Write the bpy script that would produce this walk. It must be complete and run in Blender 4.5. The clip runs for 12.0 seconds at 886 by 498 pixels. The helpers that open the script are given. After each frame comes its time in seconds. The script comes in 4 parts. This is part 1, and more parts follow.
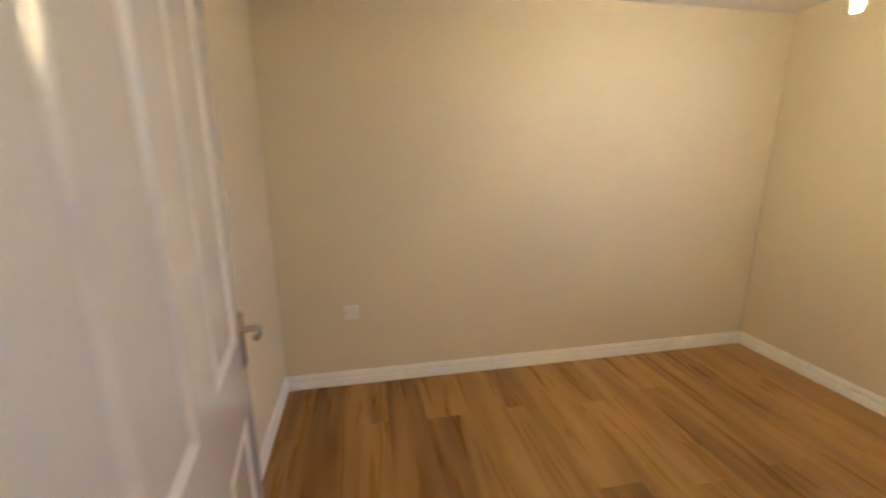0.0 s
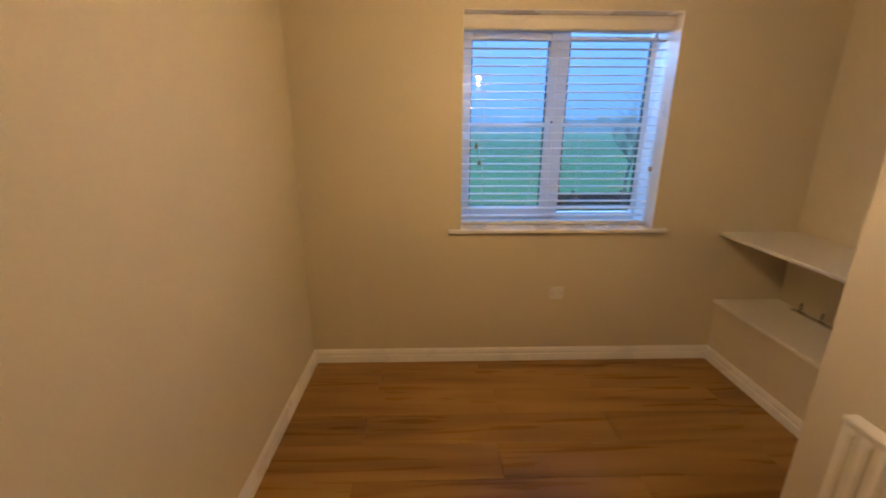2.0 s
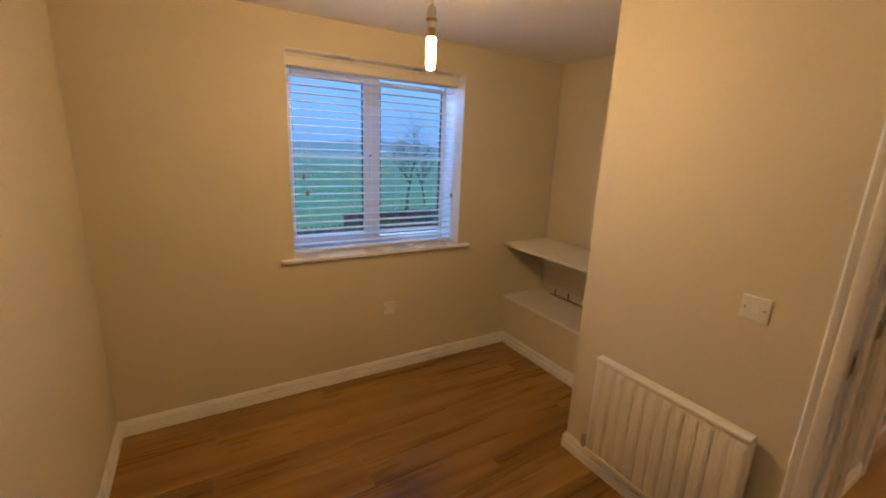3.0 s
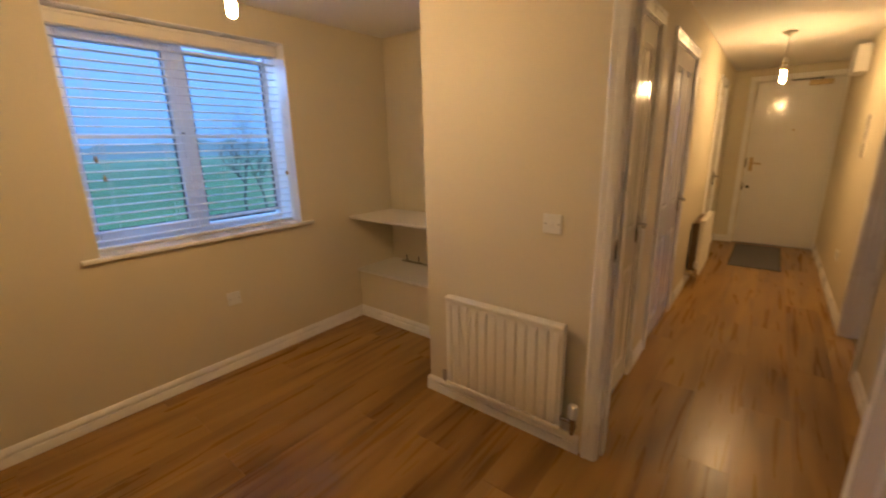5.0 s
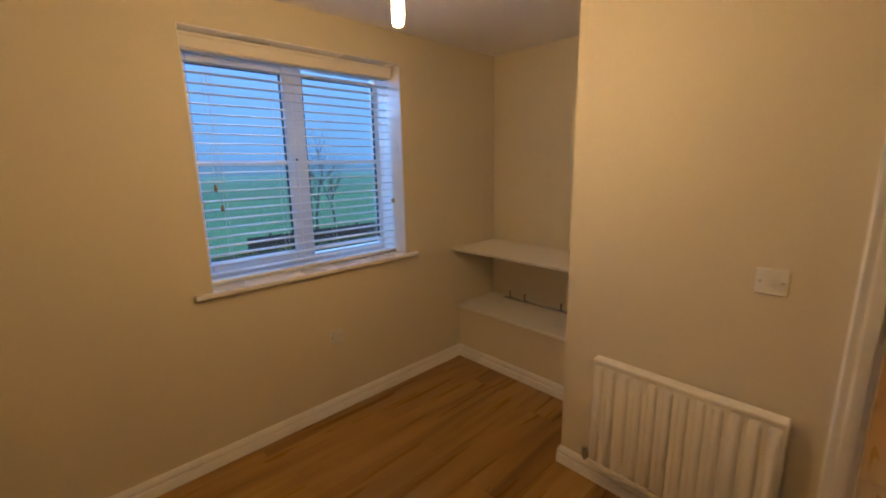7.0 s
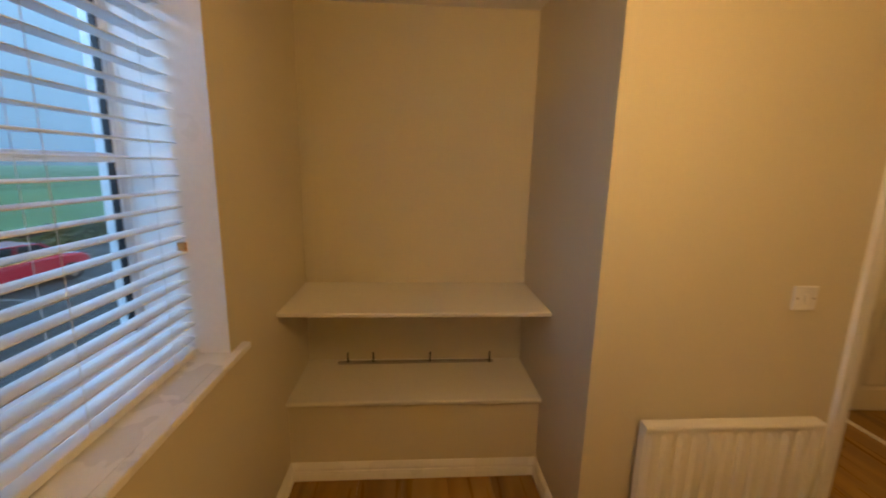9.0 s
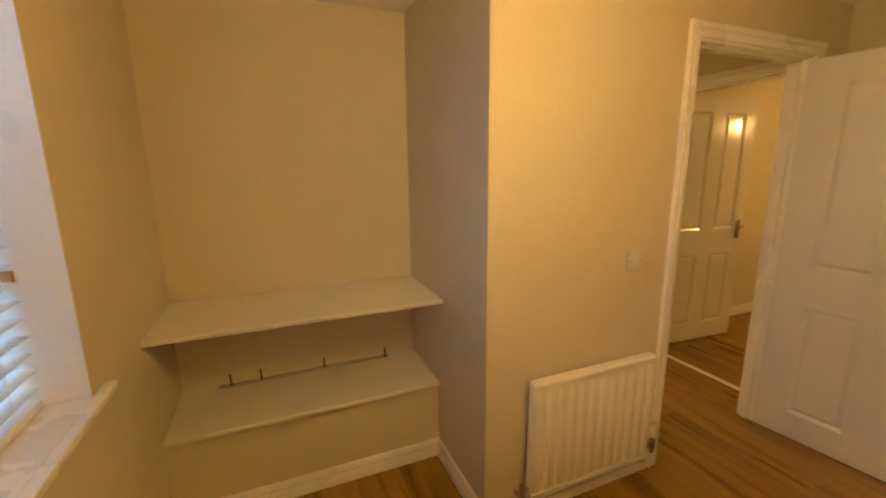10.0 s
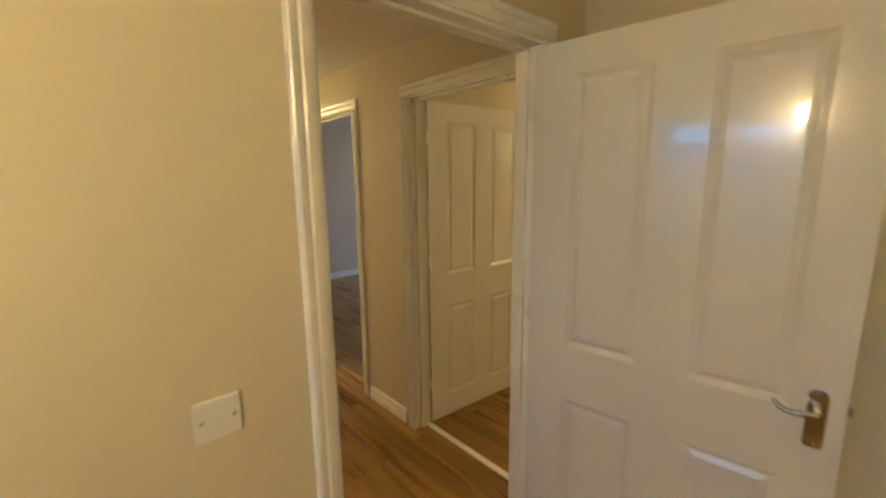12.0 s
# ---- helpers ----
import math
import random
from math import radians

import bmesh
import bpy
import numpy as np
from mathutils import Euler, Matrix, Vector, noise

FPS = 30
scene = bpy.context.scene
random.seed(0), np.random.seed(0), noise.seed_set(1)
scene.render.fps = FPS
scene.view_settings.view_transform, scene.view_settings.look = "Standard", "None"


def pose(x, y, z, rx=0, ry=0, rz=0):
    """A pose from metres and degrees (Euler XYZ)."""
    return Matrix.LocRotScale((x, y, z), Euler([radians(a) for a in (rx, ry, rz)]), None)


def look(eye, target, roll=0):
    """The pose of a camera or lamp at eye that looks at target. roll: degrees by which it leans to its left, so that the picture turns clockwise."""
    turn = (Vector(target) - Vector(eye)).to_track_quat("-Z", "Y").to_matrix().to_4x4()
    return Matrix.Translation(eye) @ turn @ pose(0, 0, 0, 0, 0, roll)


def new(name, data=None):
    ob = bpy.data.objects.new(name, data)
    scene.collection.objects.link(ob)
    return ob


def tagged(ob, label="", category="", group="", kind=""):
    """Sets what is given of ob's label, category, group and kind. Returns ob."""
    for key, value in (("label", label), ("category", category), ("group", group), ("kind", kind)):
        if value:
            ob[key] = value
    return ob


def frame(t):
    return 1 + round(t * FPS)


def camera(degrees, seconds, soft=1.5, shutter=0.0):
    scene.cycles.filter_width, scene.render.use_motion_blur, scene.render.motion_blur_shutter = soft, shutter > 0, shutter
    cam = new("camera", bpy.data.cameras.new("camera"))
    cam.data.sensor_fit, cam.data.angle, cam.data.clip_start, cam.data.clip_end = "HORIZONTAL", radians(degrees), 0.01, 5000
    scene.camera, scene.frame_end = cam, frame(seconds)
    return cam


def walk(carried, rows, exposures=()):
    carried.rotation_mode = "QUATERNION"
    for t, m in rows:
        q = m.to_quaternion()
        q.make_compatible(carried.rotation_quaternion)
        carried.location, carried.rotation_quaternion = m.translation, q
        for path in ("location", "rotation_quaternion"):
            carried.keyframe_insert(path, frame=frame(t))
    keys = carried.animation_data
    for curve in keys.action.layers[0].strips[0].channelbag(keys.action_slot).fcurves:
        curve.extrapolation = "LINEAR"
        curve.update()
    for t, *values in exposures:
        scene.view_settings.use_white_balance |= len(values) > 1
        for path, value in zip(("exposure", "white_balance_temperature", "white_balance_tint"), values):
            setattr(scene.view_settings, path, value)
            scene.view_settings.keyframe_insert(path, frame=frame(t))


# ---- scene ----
PATH = [
(0, (-2.758, -0.268, 1.420), (-2.386, 1.644, 0.960), -0.3),
    (0.3, (-2.665, -0.068, 1.472), (-1.972, 1.747, 1.000), 0.75),
    (0.5, (-2.697, 0.142, 1.476), (-1.803, 1.862, 0.985), 1.2),
    (1, (-2.478, 0.602, 1.462), (-1.146, 1.985, 0.903), -3.1),
    (1.5, (-2.351, 1.007, 1.455), (-0.508, 1.639, 1.001), -2.6),
    (2, (-2.408, 1.348, 1.511), (-0.495, 1.297, 0.929), 0.1),
    (2.5, (-2.492, 1.573, 1.575), (-0.662, 0.973, 1.036), 1.0),
    (2.7, (-2.511, 1.632, 1.594), (-0.771, 0.807, 1.056), 1.8),
    (4.3, (-2.522, 1.66, 1.503), (-0.993, 0.426, 1.13), 1.7),
    (4.5, (-2.539, 1.693, 1.5), (-1.056, 0.413, 1.093), -0.3),
    (5, (-2.641, 1.666, 1.438), (-1.433, 0.153, 0.936), -1.2),
    (5.5, (-2.741, 1.655, 1.388), (-1.865, -0.009, 0.706), -3.3),
    (6, (-2.76, 1.624, 1.404), (-2.093, -0.146, 0.753), -1.7),
    (6.5, (-2.524, 1.631, 1.457), (-1.253, 0.138, 1.059), -2.0),
    (6.7, (-2.385, 1.665, 1.474), (-0.933, 0.347, 1.077), -1.1),
    (8.3, (-0.942, 1.449, 1.497), (-0.128, -0.345, 1.152), -0.2),
    (8.5, (-0.861, 1.36, 1.471), (-0.211, -0.508, 1.172), -0.2),
    (9, (-0.593, 1.269, 1.504), (-0.724, -0.687, 1.111), 1.2),
    (9.5, (-0.464, 1.259, 1.511), (-1.027, -0.622, 1.133), -0.7),
    (10, (-0.488, 1.286, 1.503), (-1.24, -0.523, 1.102), -0.6),
    (10.5, (-0.616, 1.333, 1.567), (-1.75, -0.291, 1.289), 0.1),
    (11, (-0.935, 1.323, 1.564), (-2.312, -0.086, 1.218), 0.4),
    (11.5, (-1.349, 1.198, 1.561), (-2.696, -0.218, 1.135), 0.2),
    (12, (-1.761, 0.874, 1.561), (-3.077, -0.592, 1.216), -0.7),
]
# seconds, stops, kelvin, tint
EXPOSURES = [
    (0.0, 0.36, 4700, 5), (0.5, 0.1, 5150, 4), (1.0, -0.18, 5600, 9), (1.5, -0.74, 5950, 17), (2.0, -0.51, 6100, 17), (2.5, -0.62, 6350, 19),
    (4.5, -0.56, 6100, 16), (5.0, -0.52, 6200, 18), (5.5, -0.42, 6200, 19), (6.0, -0.04, 6350, 20), (6.5, -0.56, 6200, 19),
    (8.5, -0.93, 6350, 10), (9.0, -0.77, 8000, 13), (9.5, -0.55, 9200, 13), (10.0, -0.3, 9200, 10), (10.5, -0.2, 8000, 5),
    (11.0, -0.08, 6350, 0), (11.5, -0.04, 5720, -3), (12.0, -0.12, 5550, -5),
]
cam = camera(94.5, 12.0, soft=1.9, shutter=0.3)
walk(cam, [(t, look(e, g, r)) for t, e, g, r in PATH], EXPOSURES)

# ---- sky and daylight ----
SKY_TINT = (0.36, 0.88, 1.72)
world = bpy.data.worlds.new("overcast_dusk")
scene.world = world
world.use_nodes = True
wn, wl = world.node_tree.nodes, world.node_tree.links
sky = wn.new("ShaderNodeTexSky")
sky.sky_type, sky.sun_disc = "NISHITA", False
sky.sun_elevation, sky.sun_rotation = radians(40), radians(250)
sky.dust_density = 4.0
sky_gain = wn.new("ShaderNodeVectorMath")
sky_gain.operation = "SCALE"
sky_gain.inputs[3].default_value = 0.06
# an overcast sky: three times as bright overhead as at the horizon
way = wn.new("ShaderNodeTexCoord")
split = wn.new("ShaderNodeSeparateXYZ")
rise = wn.new("ShaderNodeMapRange")
rise.inputs[3].default_value, rise.inputs[4].default_value = 1.0, 3.0
veil = wn.new("ShaderNodeVectorMath")
veil.operation = "SCALE"
veil.inputs[0].default_value = SKY_TINT
cloud = wn.new("ShaderNodeMix")
cloud.data_type = "RGBA"
cloud.inputs[0].default_value = 0.88
wl.new(way.outputs["Generated"], split.inputs[0])
wl.new(split.outputs[2], rise.inputs[0])
wl.new(rise.outputs[0], veil.inputs[3])
wl.new(veil.outputs[0], cloud.inputs[7])
wl.new(sky.outputs[0], sky_gain.inputs[0])
wl.new(sky_gain.outputs[0], cloud.inputs[6])
wl.new(cloud.outputs[2], wn["Background"].inputs[0])
wn["Background"].inputs[1].default_value = 1.0

sun_data = bpy.data.lights.new("sun", "SUN")
sun_data.energy, sun_data.angle, sun_data.color = 1.5, radians(20), (1.0, 0.93, 0.85)
sun = new("sun", sun_data)
sun.matrix_world = look((-20, -7, 18), (0, 0, 0))

# area lamp added outside, above the window, to boost the sky's light indoors
day_data = bpy.data.lights.new("window_daylight_fill", "AREA")
day_data.shape, day_data.size, day_data.size_y = "RECTANGLE", 1.06, 1.06
day_data.energy, day_data.color = 46.0, (0.24, 0.50, 1.0)
day = new("window_daylight_fill", day_data)
day.matrix_world = look((0.66, 0.589, 2.32), (-1.0, 0.589, 0.95))
# pink area lamp added at the lounge's unseen window opening, to brighten the lounge
lounge_data = bpy.data.lights.new("lounge_fill", "AREA")
lounge_data.shape, lounge_data.size, lounge_data.size_y = "RECTANGLE", 2.1, 1.15
lounge_data.energy, lounge_data.color = 19.0, (1.0, 0.74, 0.80)
lounge_lamp = new("lounge_fill", lounge_data)
lounge_lamp.matrix_world = look((-7.28, -3.3, 1.5), (-4.0, -3.3, 1.2))

BULB_GAIN = 960.0
BULB_DOWN = 13.0        # spot added under each bulb, to brighten floor and lower walls
BULB_COLOUR = (1.0, 0.63, 0.25)


# ---- materials ----
def material(name, base, rough=0.5, metal=0.0, coat=0.0, bump=0.0, bump_scale=200.0, spots=0.06, spot_scale=2.5, fine=0.04, fine_scale=60.0):
    """Paint, metal or plastic: base colour varied at two scales, a fine relief."""
    m = bpy.data.materials.new(name)
    m.use_nodes = True
    n, l = m.node_tree.nodes, m.node_tree.links
    p = n["Principled BSDF"]
    p.inputs["Roughness"].default_value, p.inputs["Metallic"].default_value = rough, metal
    p.inputs["Coat Weight"].default_value, p.inputs["Coat Roughness"].default_value = coat, 0.045
    co = n.new("ShaderNodeTexCoord")
    a, b = n.new("ShaderNodeTexNoise"), n.new("ShaderNodeTexNoise")
    for tex, s in ((a, spot_scale), (b, fine_scale)):
        tex.inputs["Scale"].default_value, tex.inputs["Detail"].default_value = s, 4
        l.new(co.outputs["Object"], tex.inputs["Vector"])
    f1, f2 = n.new("ShaderNodeMapRange"), n.new("ShaderNodeMapRange")
    f1.inputs[3].default_value, f1.inputs[4].default_value = 1 - spots, 1 + spots
    f2.inputs[3].default_value, f2.inputs[4].default_value = 1 - fine, 1 + fine
    l.new(a.outputs[0], f1.inputs[0]), l.new(b.outputs[0], f2.inputs[0])
    k = n.new("ShaderNodeMath")
    k.operation = "MULTIPLY"
    l.new(f1.outputs[0], k.inputs[0]), l.new(f2.outputs[0], k.inputs[1])
    g = n.new("ShaderNodeVectorMath")
    g.operation = "SCALE"
    g.inputs[0].default_value = base
    l.new(k.outputs[0], g.inputs[3]), l.new(g.outputs[0], p.inputs["Base Color"])
    r = n.new("ShaderNodeMapRange")
    r.inputs[3].default_value, r.inputs[4].default_value = max(0.02, rough - 0.06), rough + 0.06
    l.new(a.outputs[0], r.inputs[0]), l.new(r.outputs[0], p.inputs["Roughness"])
    if bump:
        c, d = n.new("ShaderNodeTexNoise"), n.new("ShaderNodeBump")
        c.inputs["Scale"].default_value, c.inputs["Detail"].default_value = bump_scale, 3
        d.inputs["Strength"].default_value, d.inputs["Distance"].default_value = bump, 0.002
        l.new(co.outputs["Object"], c.inputs["Vector"])
        l.new(c.outputs[0], d.inputs["Height"]), l.new(d.outputs[0], p.inputs["Normal"])
    return m


def wood_floor():
    m = bpy.data.materials.new("oak_laminate")
    m.use_nodes = True
    n, l = m.node_tree.nodes, m.node_tree.links
    p = n["Principled BSDF"]
    info, co = n.new("ShaderNodeObjectInfo"), n.new("ShaderNodeTexCoord")
    shift = n.new("ShaderNodeVectorMath")
    shift.operation = "MULTIPLY_ADD"
    shift.inputs[1].default_value = (37, 53, 11)
    l.new(info.outputs["Random"], shift.inputs[0]), l.new(co.outputs["Object"], shift.inputs[2])

    def grain(sx, sy, detail, dist):
        s, t = n.new("ShaderNodeMapping"), n.new("ShaderNodeTexNoise")
        s.inputs["Scale"].default_value = (sx, sy, 1)
        t.inputs["Scale"].default_value, t.inputs["Detail"].default_value, t.inputs["Distortion"].default_value = 1, detail, dist
        l.new(shift.outputs[0], s.inputs[0]), l.new(s.outputs[0], t.inputs["Vector"])
        return t.outputs[0]

    def calc(op, p, q):
        k = n.new("ShaderNodeMath")
        k.operation = op
        for i, v in enumerate((p, q)):
            if isinstance(v, float):
                k.inputs[i].default_value = v
            else:
                l.new(v, k.inputs[i])
        return k.outputs[0]

    broad, streak, fine = grain(9.0, 1.0, 0.6, 1.0), grain(26, 1.4, 1.5, 0.8), grain(200, 6, 2, 0.1)
    ramp = n.new("ShaderNodeValToRGB")
    e = ramp.color_ramp.elements
    e[0].position, e[0].color = 0.30, (0.140, 0.064, 0.014, 1)
    e[1].position, e[1].color = 0.72, (0.46, 0.280, 0.078, 1)
    mid = ramp.color_ramp.elements.new(0.47)
    mid.color = (0.305, 0.168, 0.041, 1)
    tone = n.new("ShaderNodeMapRange")
    tone.inputs[3].default_value, tone.inputs[4].default_value = 0.165, 0.275
    l.new(info.outputs["Random"], tone.inputs[0])
    v = calc("ADD", tone.outputs[0], calc("MULTIPLY", broad, 0.42))
    v = calc("ADD", v, calc("MULTIPLY", streak, 0.06))
    v = calc("ADD", v, calc("MULTIPLY", fine, 0.035))
    l.new(v, ramp.inputs[0]), l.new(ramp.outputs[0], p.inputs["Base Color"])
    p.inputs["Specular IOR Level"].default_value = 0.4
    rough = n.new("ShaderNodeMapRange")
    rough.inputs[3].default_value, rough.inputs[4].default_value = 0.24, 0.33
    l.new(streak, rough.inputs[0]), l.new(rough.outputs[0], p.inputs["Roughness"])
    bump = n.new("ShaderNodeBump")
    bump.inputs["Strength"].default_value, bump.inputs["Distance"].default_value = 0.12, 0.001
    l.new(fine, bump.inputs["Height"]), l.new(bump.outputs[0], p.inputs["Normal"])
    return m


def glass_pane():
    m = bpy.data.materials.new("window_glass")
    m.use_nodes = True
    n, l = m.node_tree.nodes, m.node_tree.links
    n.remove(n["Principled BSDF"])
    t, g, f, x = n.new("ShaderNodeBsdfTransparent"), n.new("ShaderNodeBsdfGlossy"), n.new("ShaderNodeLayerWeight"), n.new("ShaderNodeMixShader")
    t.inputs[0].default_value = (0.93, 0.96, 0.96, 1)
    g.inputs["Roughness"].default_value = 0.01
    power, gloss = n.new("ShaderNodeMath"), n.new("ShaderNodeMath")
    power.operation, gloss.operation = "POWER", "MULTIPLY_ADD"
    power.inputs[1].default_value, gloss.inputs[1].default_value, gloss.inputs[2].default_value = 5.0, 0.96, 0.04
    l.new(f.outputs["Facing"], power.inputs[0]), l.new(power.outputs[0], gloss.inputs[0])
    l.new(gloss.outputs[0], x.inputs[0]), l.new(t.outputs[0], x.inputs[1]), l.new(g.outputs[0], x.inputs[2])
    l.new(x.outputs[0], n["Material Output"].inputs[0])
    return m


def glowing(name, colour, gain):
    m = bpy.data.materials.new(name)
    m.use_nodes = True
    p = m.node_tree.nodes["Principled BSDF"]
    p.inputs["Base Color"].default_value = (0.9, 0.85, 0.75, 1)
    p.inputs["Emission Color"].default_value, p.inputs["Emission Strength"].default_value = (*colour, 1), gain
    return m


PAINT = material("magnolia_emulsion", (0.70, 0.635, 0.485), 0.60, bump=0.16, bump_scale=340, spots=0.035, spot_scale=1.3, fine=0.02)
CEILING = material("white_ceiling_emulsion", (0.84, 0.82, 0.79), 0.8, bump=0.2, bump_scale=260, spots=0.03, spot_scale=1.1)
GLOSS = material("white_gloss_paint", (0.82, 0.81, 0.79), 0.20, coat=1.0, bump=0.035, bump_scale=28, spots=0.025, fine=0.015)
SATIN = material("white_satin_trim", (0.90, 0.89, 0.87), 0.28, coat=0.2, bump=0.05, bump_scale=120, spots=0.04)
RADIATOR = material("cream_white_enamel", (0.88, 0.85, 0.76), 0.30, coat=0.15, spots=0.03)
PLASTIC = material("white_plastic", (0.80, 0.79, 0.76), 0.35, spots=0.02)
UPVC = material("white_window_plastic", (0.80, 0.81, 0.82), 0.30, spots=0.02)
SLAT = material("white_slat_paint", (0.80, 0.81, 0.82), 0.38, spots=0.03, fine=0.03, fine_scale=90)
SHELF = material("white_melamine", (0.82, 0.79, 0.72), 0.42, spots=0.04)
CHROME = material("polished_chrome", (0.60, 0.59, 0.58), 0.08, metal=1.0, spots=0.05)
BRASS = material("tarnished_brass", (0.50, 0.38, 0.20), 0.35, metal=1.0, spots=0.15)
STEEL = material("brushed_steel", (0.45, 0.42, 0.38), 0.30, metal=1.0, spots=0.1)
RUBBER = material("black_gasket", (0.018, 0.018, 0.020), 0.6)
DARK = material("dark_metal", (0.05, 0.045, 0.04), 0.45, metal=0.4)
FINS = material("shade_brown_fins", (0.15, 0.095, 0.055), 0.7, spots=0.2, spot_scale=9)
MAT_FABRIC = material("grey_ribbed_fibre", (0.15, 0.15, 0.165), 0.95, bump=0.9, bump_scale=420, spots=0.15, fine=0.25, fine_scale=300)
ACORN = material("varnished_pine", (0.48, 0.26, 0.10), 0.4, spots=0.1)
CORD = material("white_cord", (0.74, 0.73, 0.70), 0.8)
CONCRETE = material("concrete_screed", (0.30, 0.29, 0.27), 0.9, spots=0.1)
RENDER = material("outer_brick_skin", (0.30, 0.17, 0.12), 0.9, spots=0.12, bump=0.4)
FIELD = material("winter_grass", (0.092, 0.192, 0.074), 0.95, spots=0.38, spot_scale=0.05, fine=0.3, fine_scale=1.5)
ASPHALT = material("damp_asphalt", (0.036, 0.033, 0.030), 0.85, spots=0.25, spot_scale=0.5, fine=0.25, fine_scale=25, bump=0.5, bump_scale=80)
LINE_PAINT = material("worn_road_paint", (0.28, 0.28, 0.27), 0.8, spots=0.2, spot_scale=3)
BARK = material("wet_bark", (0.10, 0.095, 0.088), 0.9, spots=0.25, bump=0.6, bump_scale=40)
LEAF = material("hedge_leaf", (0.085, 0.105, 0.030), 0.7, spots=0.35, spot_scale=1.2, fine=0.3, fine_scale=9)
FENCE = material("weathered_dark_boards", (0.055, 0.047, 0.040), 0.9, spots=0.25, spot_scale=1.0)
CAR_RED = material("red_car_paint", (0.62, 0.030, 0.050), 0.25, coat=0.8, spots=0.03)
CAR_GLASS = material("dark_car_glass", (0.02, 0.025, 0.03), 0.06)
TYRE = material("tyre_rubber", (0.02, 0.02, 0.02), 0.85)
BIN_BLUE = material("blue_bin_plastic", (0.02, 0.15, 0.58), 0.45, spots=0.08)
LAMP_CLEAR = material("lamp_lens", (0.70, 0.70, 0.68), 0.15)


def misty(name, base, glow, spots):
    """Far things in mist: their own colour, with the haze painted on as emission."""
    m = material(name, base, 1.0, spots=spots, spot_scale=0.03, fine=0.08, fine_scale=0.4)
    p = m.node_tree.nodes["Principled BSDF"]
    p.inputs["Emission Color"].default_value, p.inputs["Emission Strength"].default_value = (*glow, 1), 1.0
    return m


HAZE = misty("haze_glow_woods", (0.06, 0.08, 0.07), (0.17, 0.38, 0.68), 0.2)
FAR_FIELD = misty("haze_glow_grass", (0.08, 0.16, 0.06), (0.055, 0.22, 0.14), 0.2)


def grade_haze_glow(m, near, far, x0, x1):
    """Haze painted as emission, stronger with the distance from the house."""
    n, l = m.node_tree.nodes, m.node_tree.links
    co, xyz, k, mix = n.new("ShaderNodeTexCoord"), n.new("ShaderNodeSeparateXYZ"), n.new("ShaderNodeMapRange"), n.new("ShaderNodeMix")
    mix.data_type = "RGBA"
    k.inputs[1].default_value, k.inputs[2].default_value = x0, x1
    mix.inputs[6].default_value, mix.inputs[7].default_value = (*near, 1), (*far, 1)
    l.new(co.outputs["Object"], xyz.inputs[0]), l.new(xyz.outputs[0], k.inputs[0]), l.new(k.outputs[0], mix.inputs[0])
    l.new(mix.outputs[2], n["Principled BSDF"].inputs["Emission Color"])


grade_haze_glow(FAR_FIELD, (0.008, 0.03, 0.04), (0.11, 0.26, 0.44), 55, 215)
FLOORING = wood_floor()
GLASS = glass_pane()
BULB = glowing("lit_lamp_glass", BULB_COLOUR, BULB_GAIN)
BULB_SMALL = glowing("lit_small_lamp_glass", BULB_COLOUR, BULB_GAIN * 0.65)


# ---- mesh helpers ----
def box(bm, lo, hi, bevel=0.0, segments=1):
    c = bmesh.ops.create_cube(bm, size=1.0)
    for v in c["verts"]:
        for i in range(3):
            v.co[i] = lo[i] + (v.co[i] + 0.5) * (hi[i] - lo[i])
    if bevel:
        edges = list({e for v in c["verts"] for e in v.link_edges})
        bmesh.ops.bevel(bm, geom=edges, offset=bevel, segments=segments, affect="EDGES", profile=0.5)


def rod(bm, a, b, r, n=12, r2=None):
    a, b = Vector(a), Vector(b)
    m = Matrix.Translation((a + b) / 2) @ (b - a).to_track_quat("Z", "Y").to_matrix().to_4x4()
    bmesh.ops.create_cone(bm, cap_ends=True, segments=n, radius1=r, radius2=r if r2 is None else r2, depth=(b - a).length, matrix=m)


def tube(bm, points, r, n=8):
    for a, b in zip(points, points[1:]):
        rod(bm, a, b, r, n)
    for q in points[1:-1]:
        ball(bm, q, r, 8, 6)


def ball(bm, centre, r, u=12, v=8, scale=(1, 1, 1)):
    bmesh.ops.create_uvsphere(bm, u_segments=u, v_segments=v, radius=r, matrix=Matrix.Translation(centre) @ Matrix.Diagonal((*scale, 1)))


def prism(bm, outline, origin, u, v, w):
    """The outline (in u, v) drawn out along w."""
    o, u, v, w = Vector(origin), Vector(u), Vector(v), Vector(w)
    a = [bm.verts.new(o + u * p + v * q) for p, q in outline]
    b = [bm.verts.new(o + u * p + v * q + w) for p, q in outline]
    k = len(a)
    faces = [bm.faces.new((a[i], a[(i + 1) % k], b[(i + 1) % k], b[i])) for i in range(k)]
    faces += [bm.faces.new(a[::-1]), bm.faces.new(b)]
    bmesh.ops.recalc_face_normals(bm, faces=faces)


def lathe(bm, outline, n=20, matrix=Matrix()):
    rings = [[bm.verts.new(matrix @ Vector((r * math.cos(2 * math.pi * i / n), r * math.sin(2 * math.pi * i / n), z))) for i in range(n)] for r, z in outline]
    for p, q in zip(rings, rings[1:]):
        for i in range(n):
            bm.faces.new((p[i], p[(i + 1) % n], q[(i + 1) % n], q[i]))
    bm.faces.new(rings[0][::-1]), bm.faces.new(rings[-1])


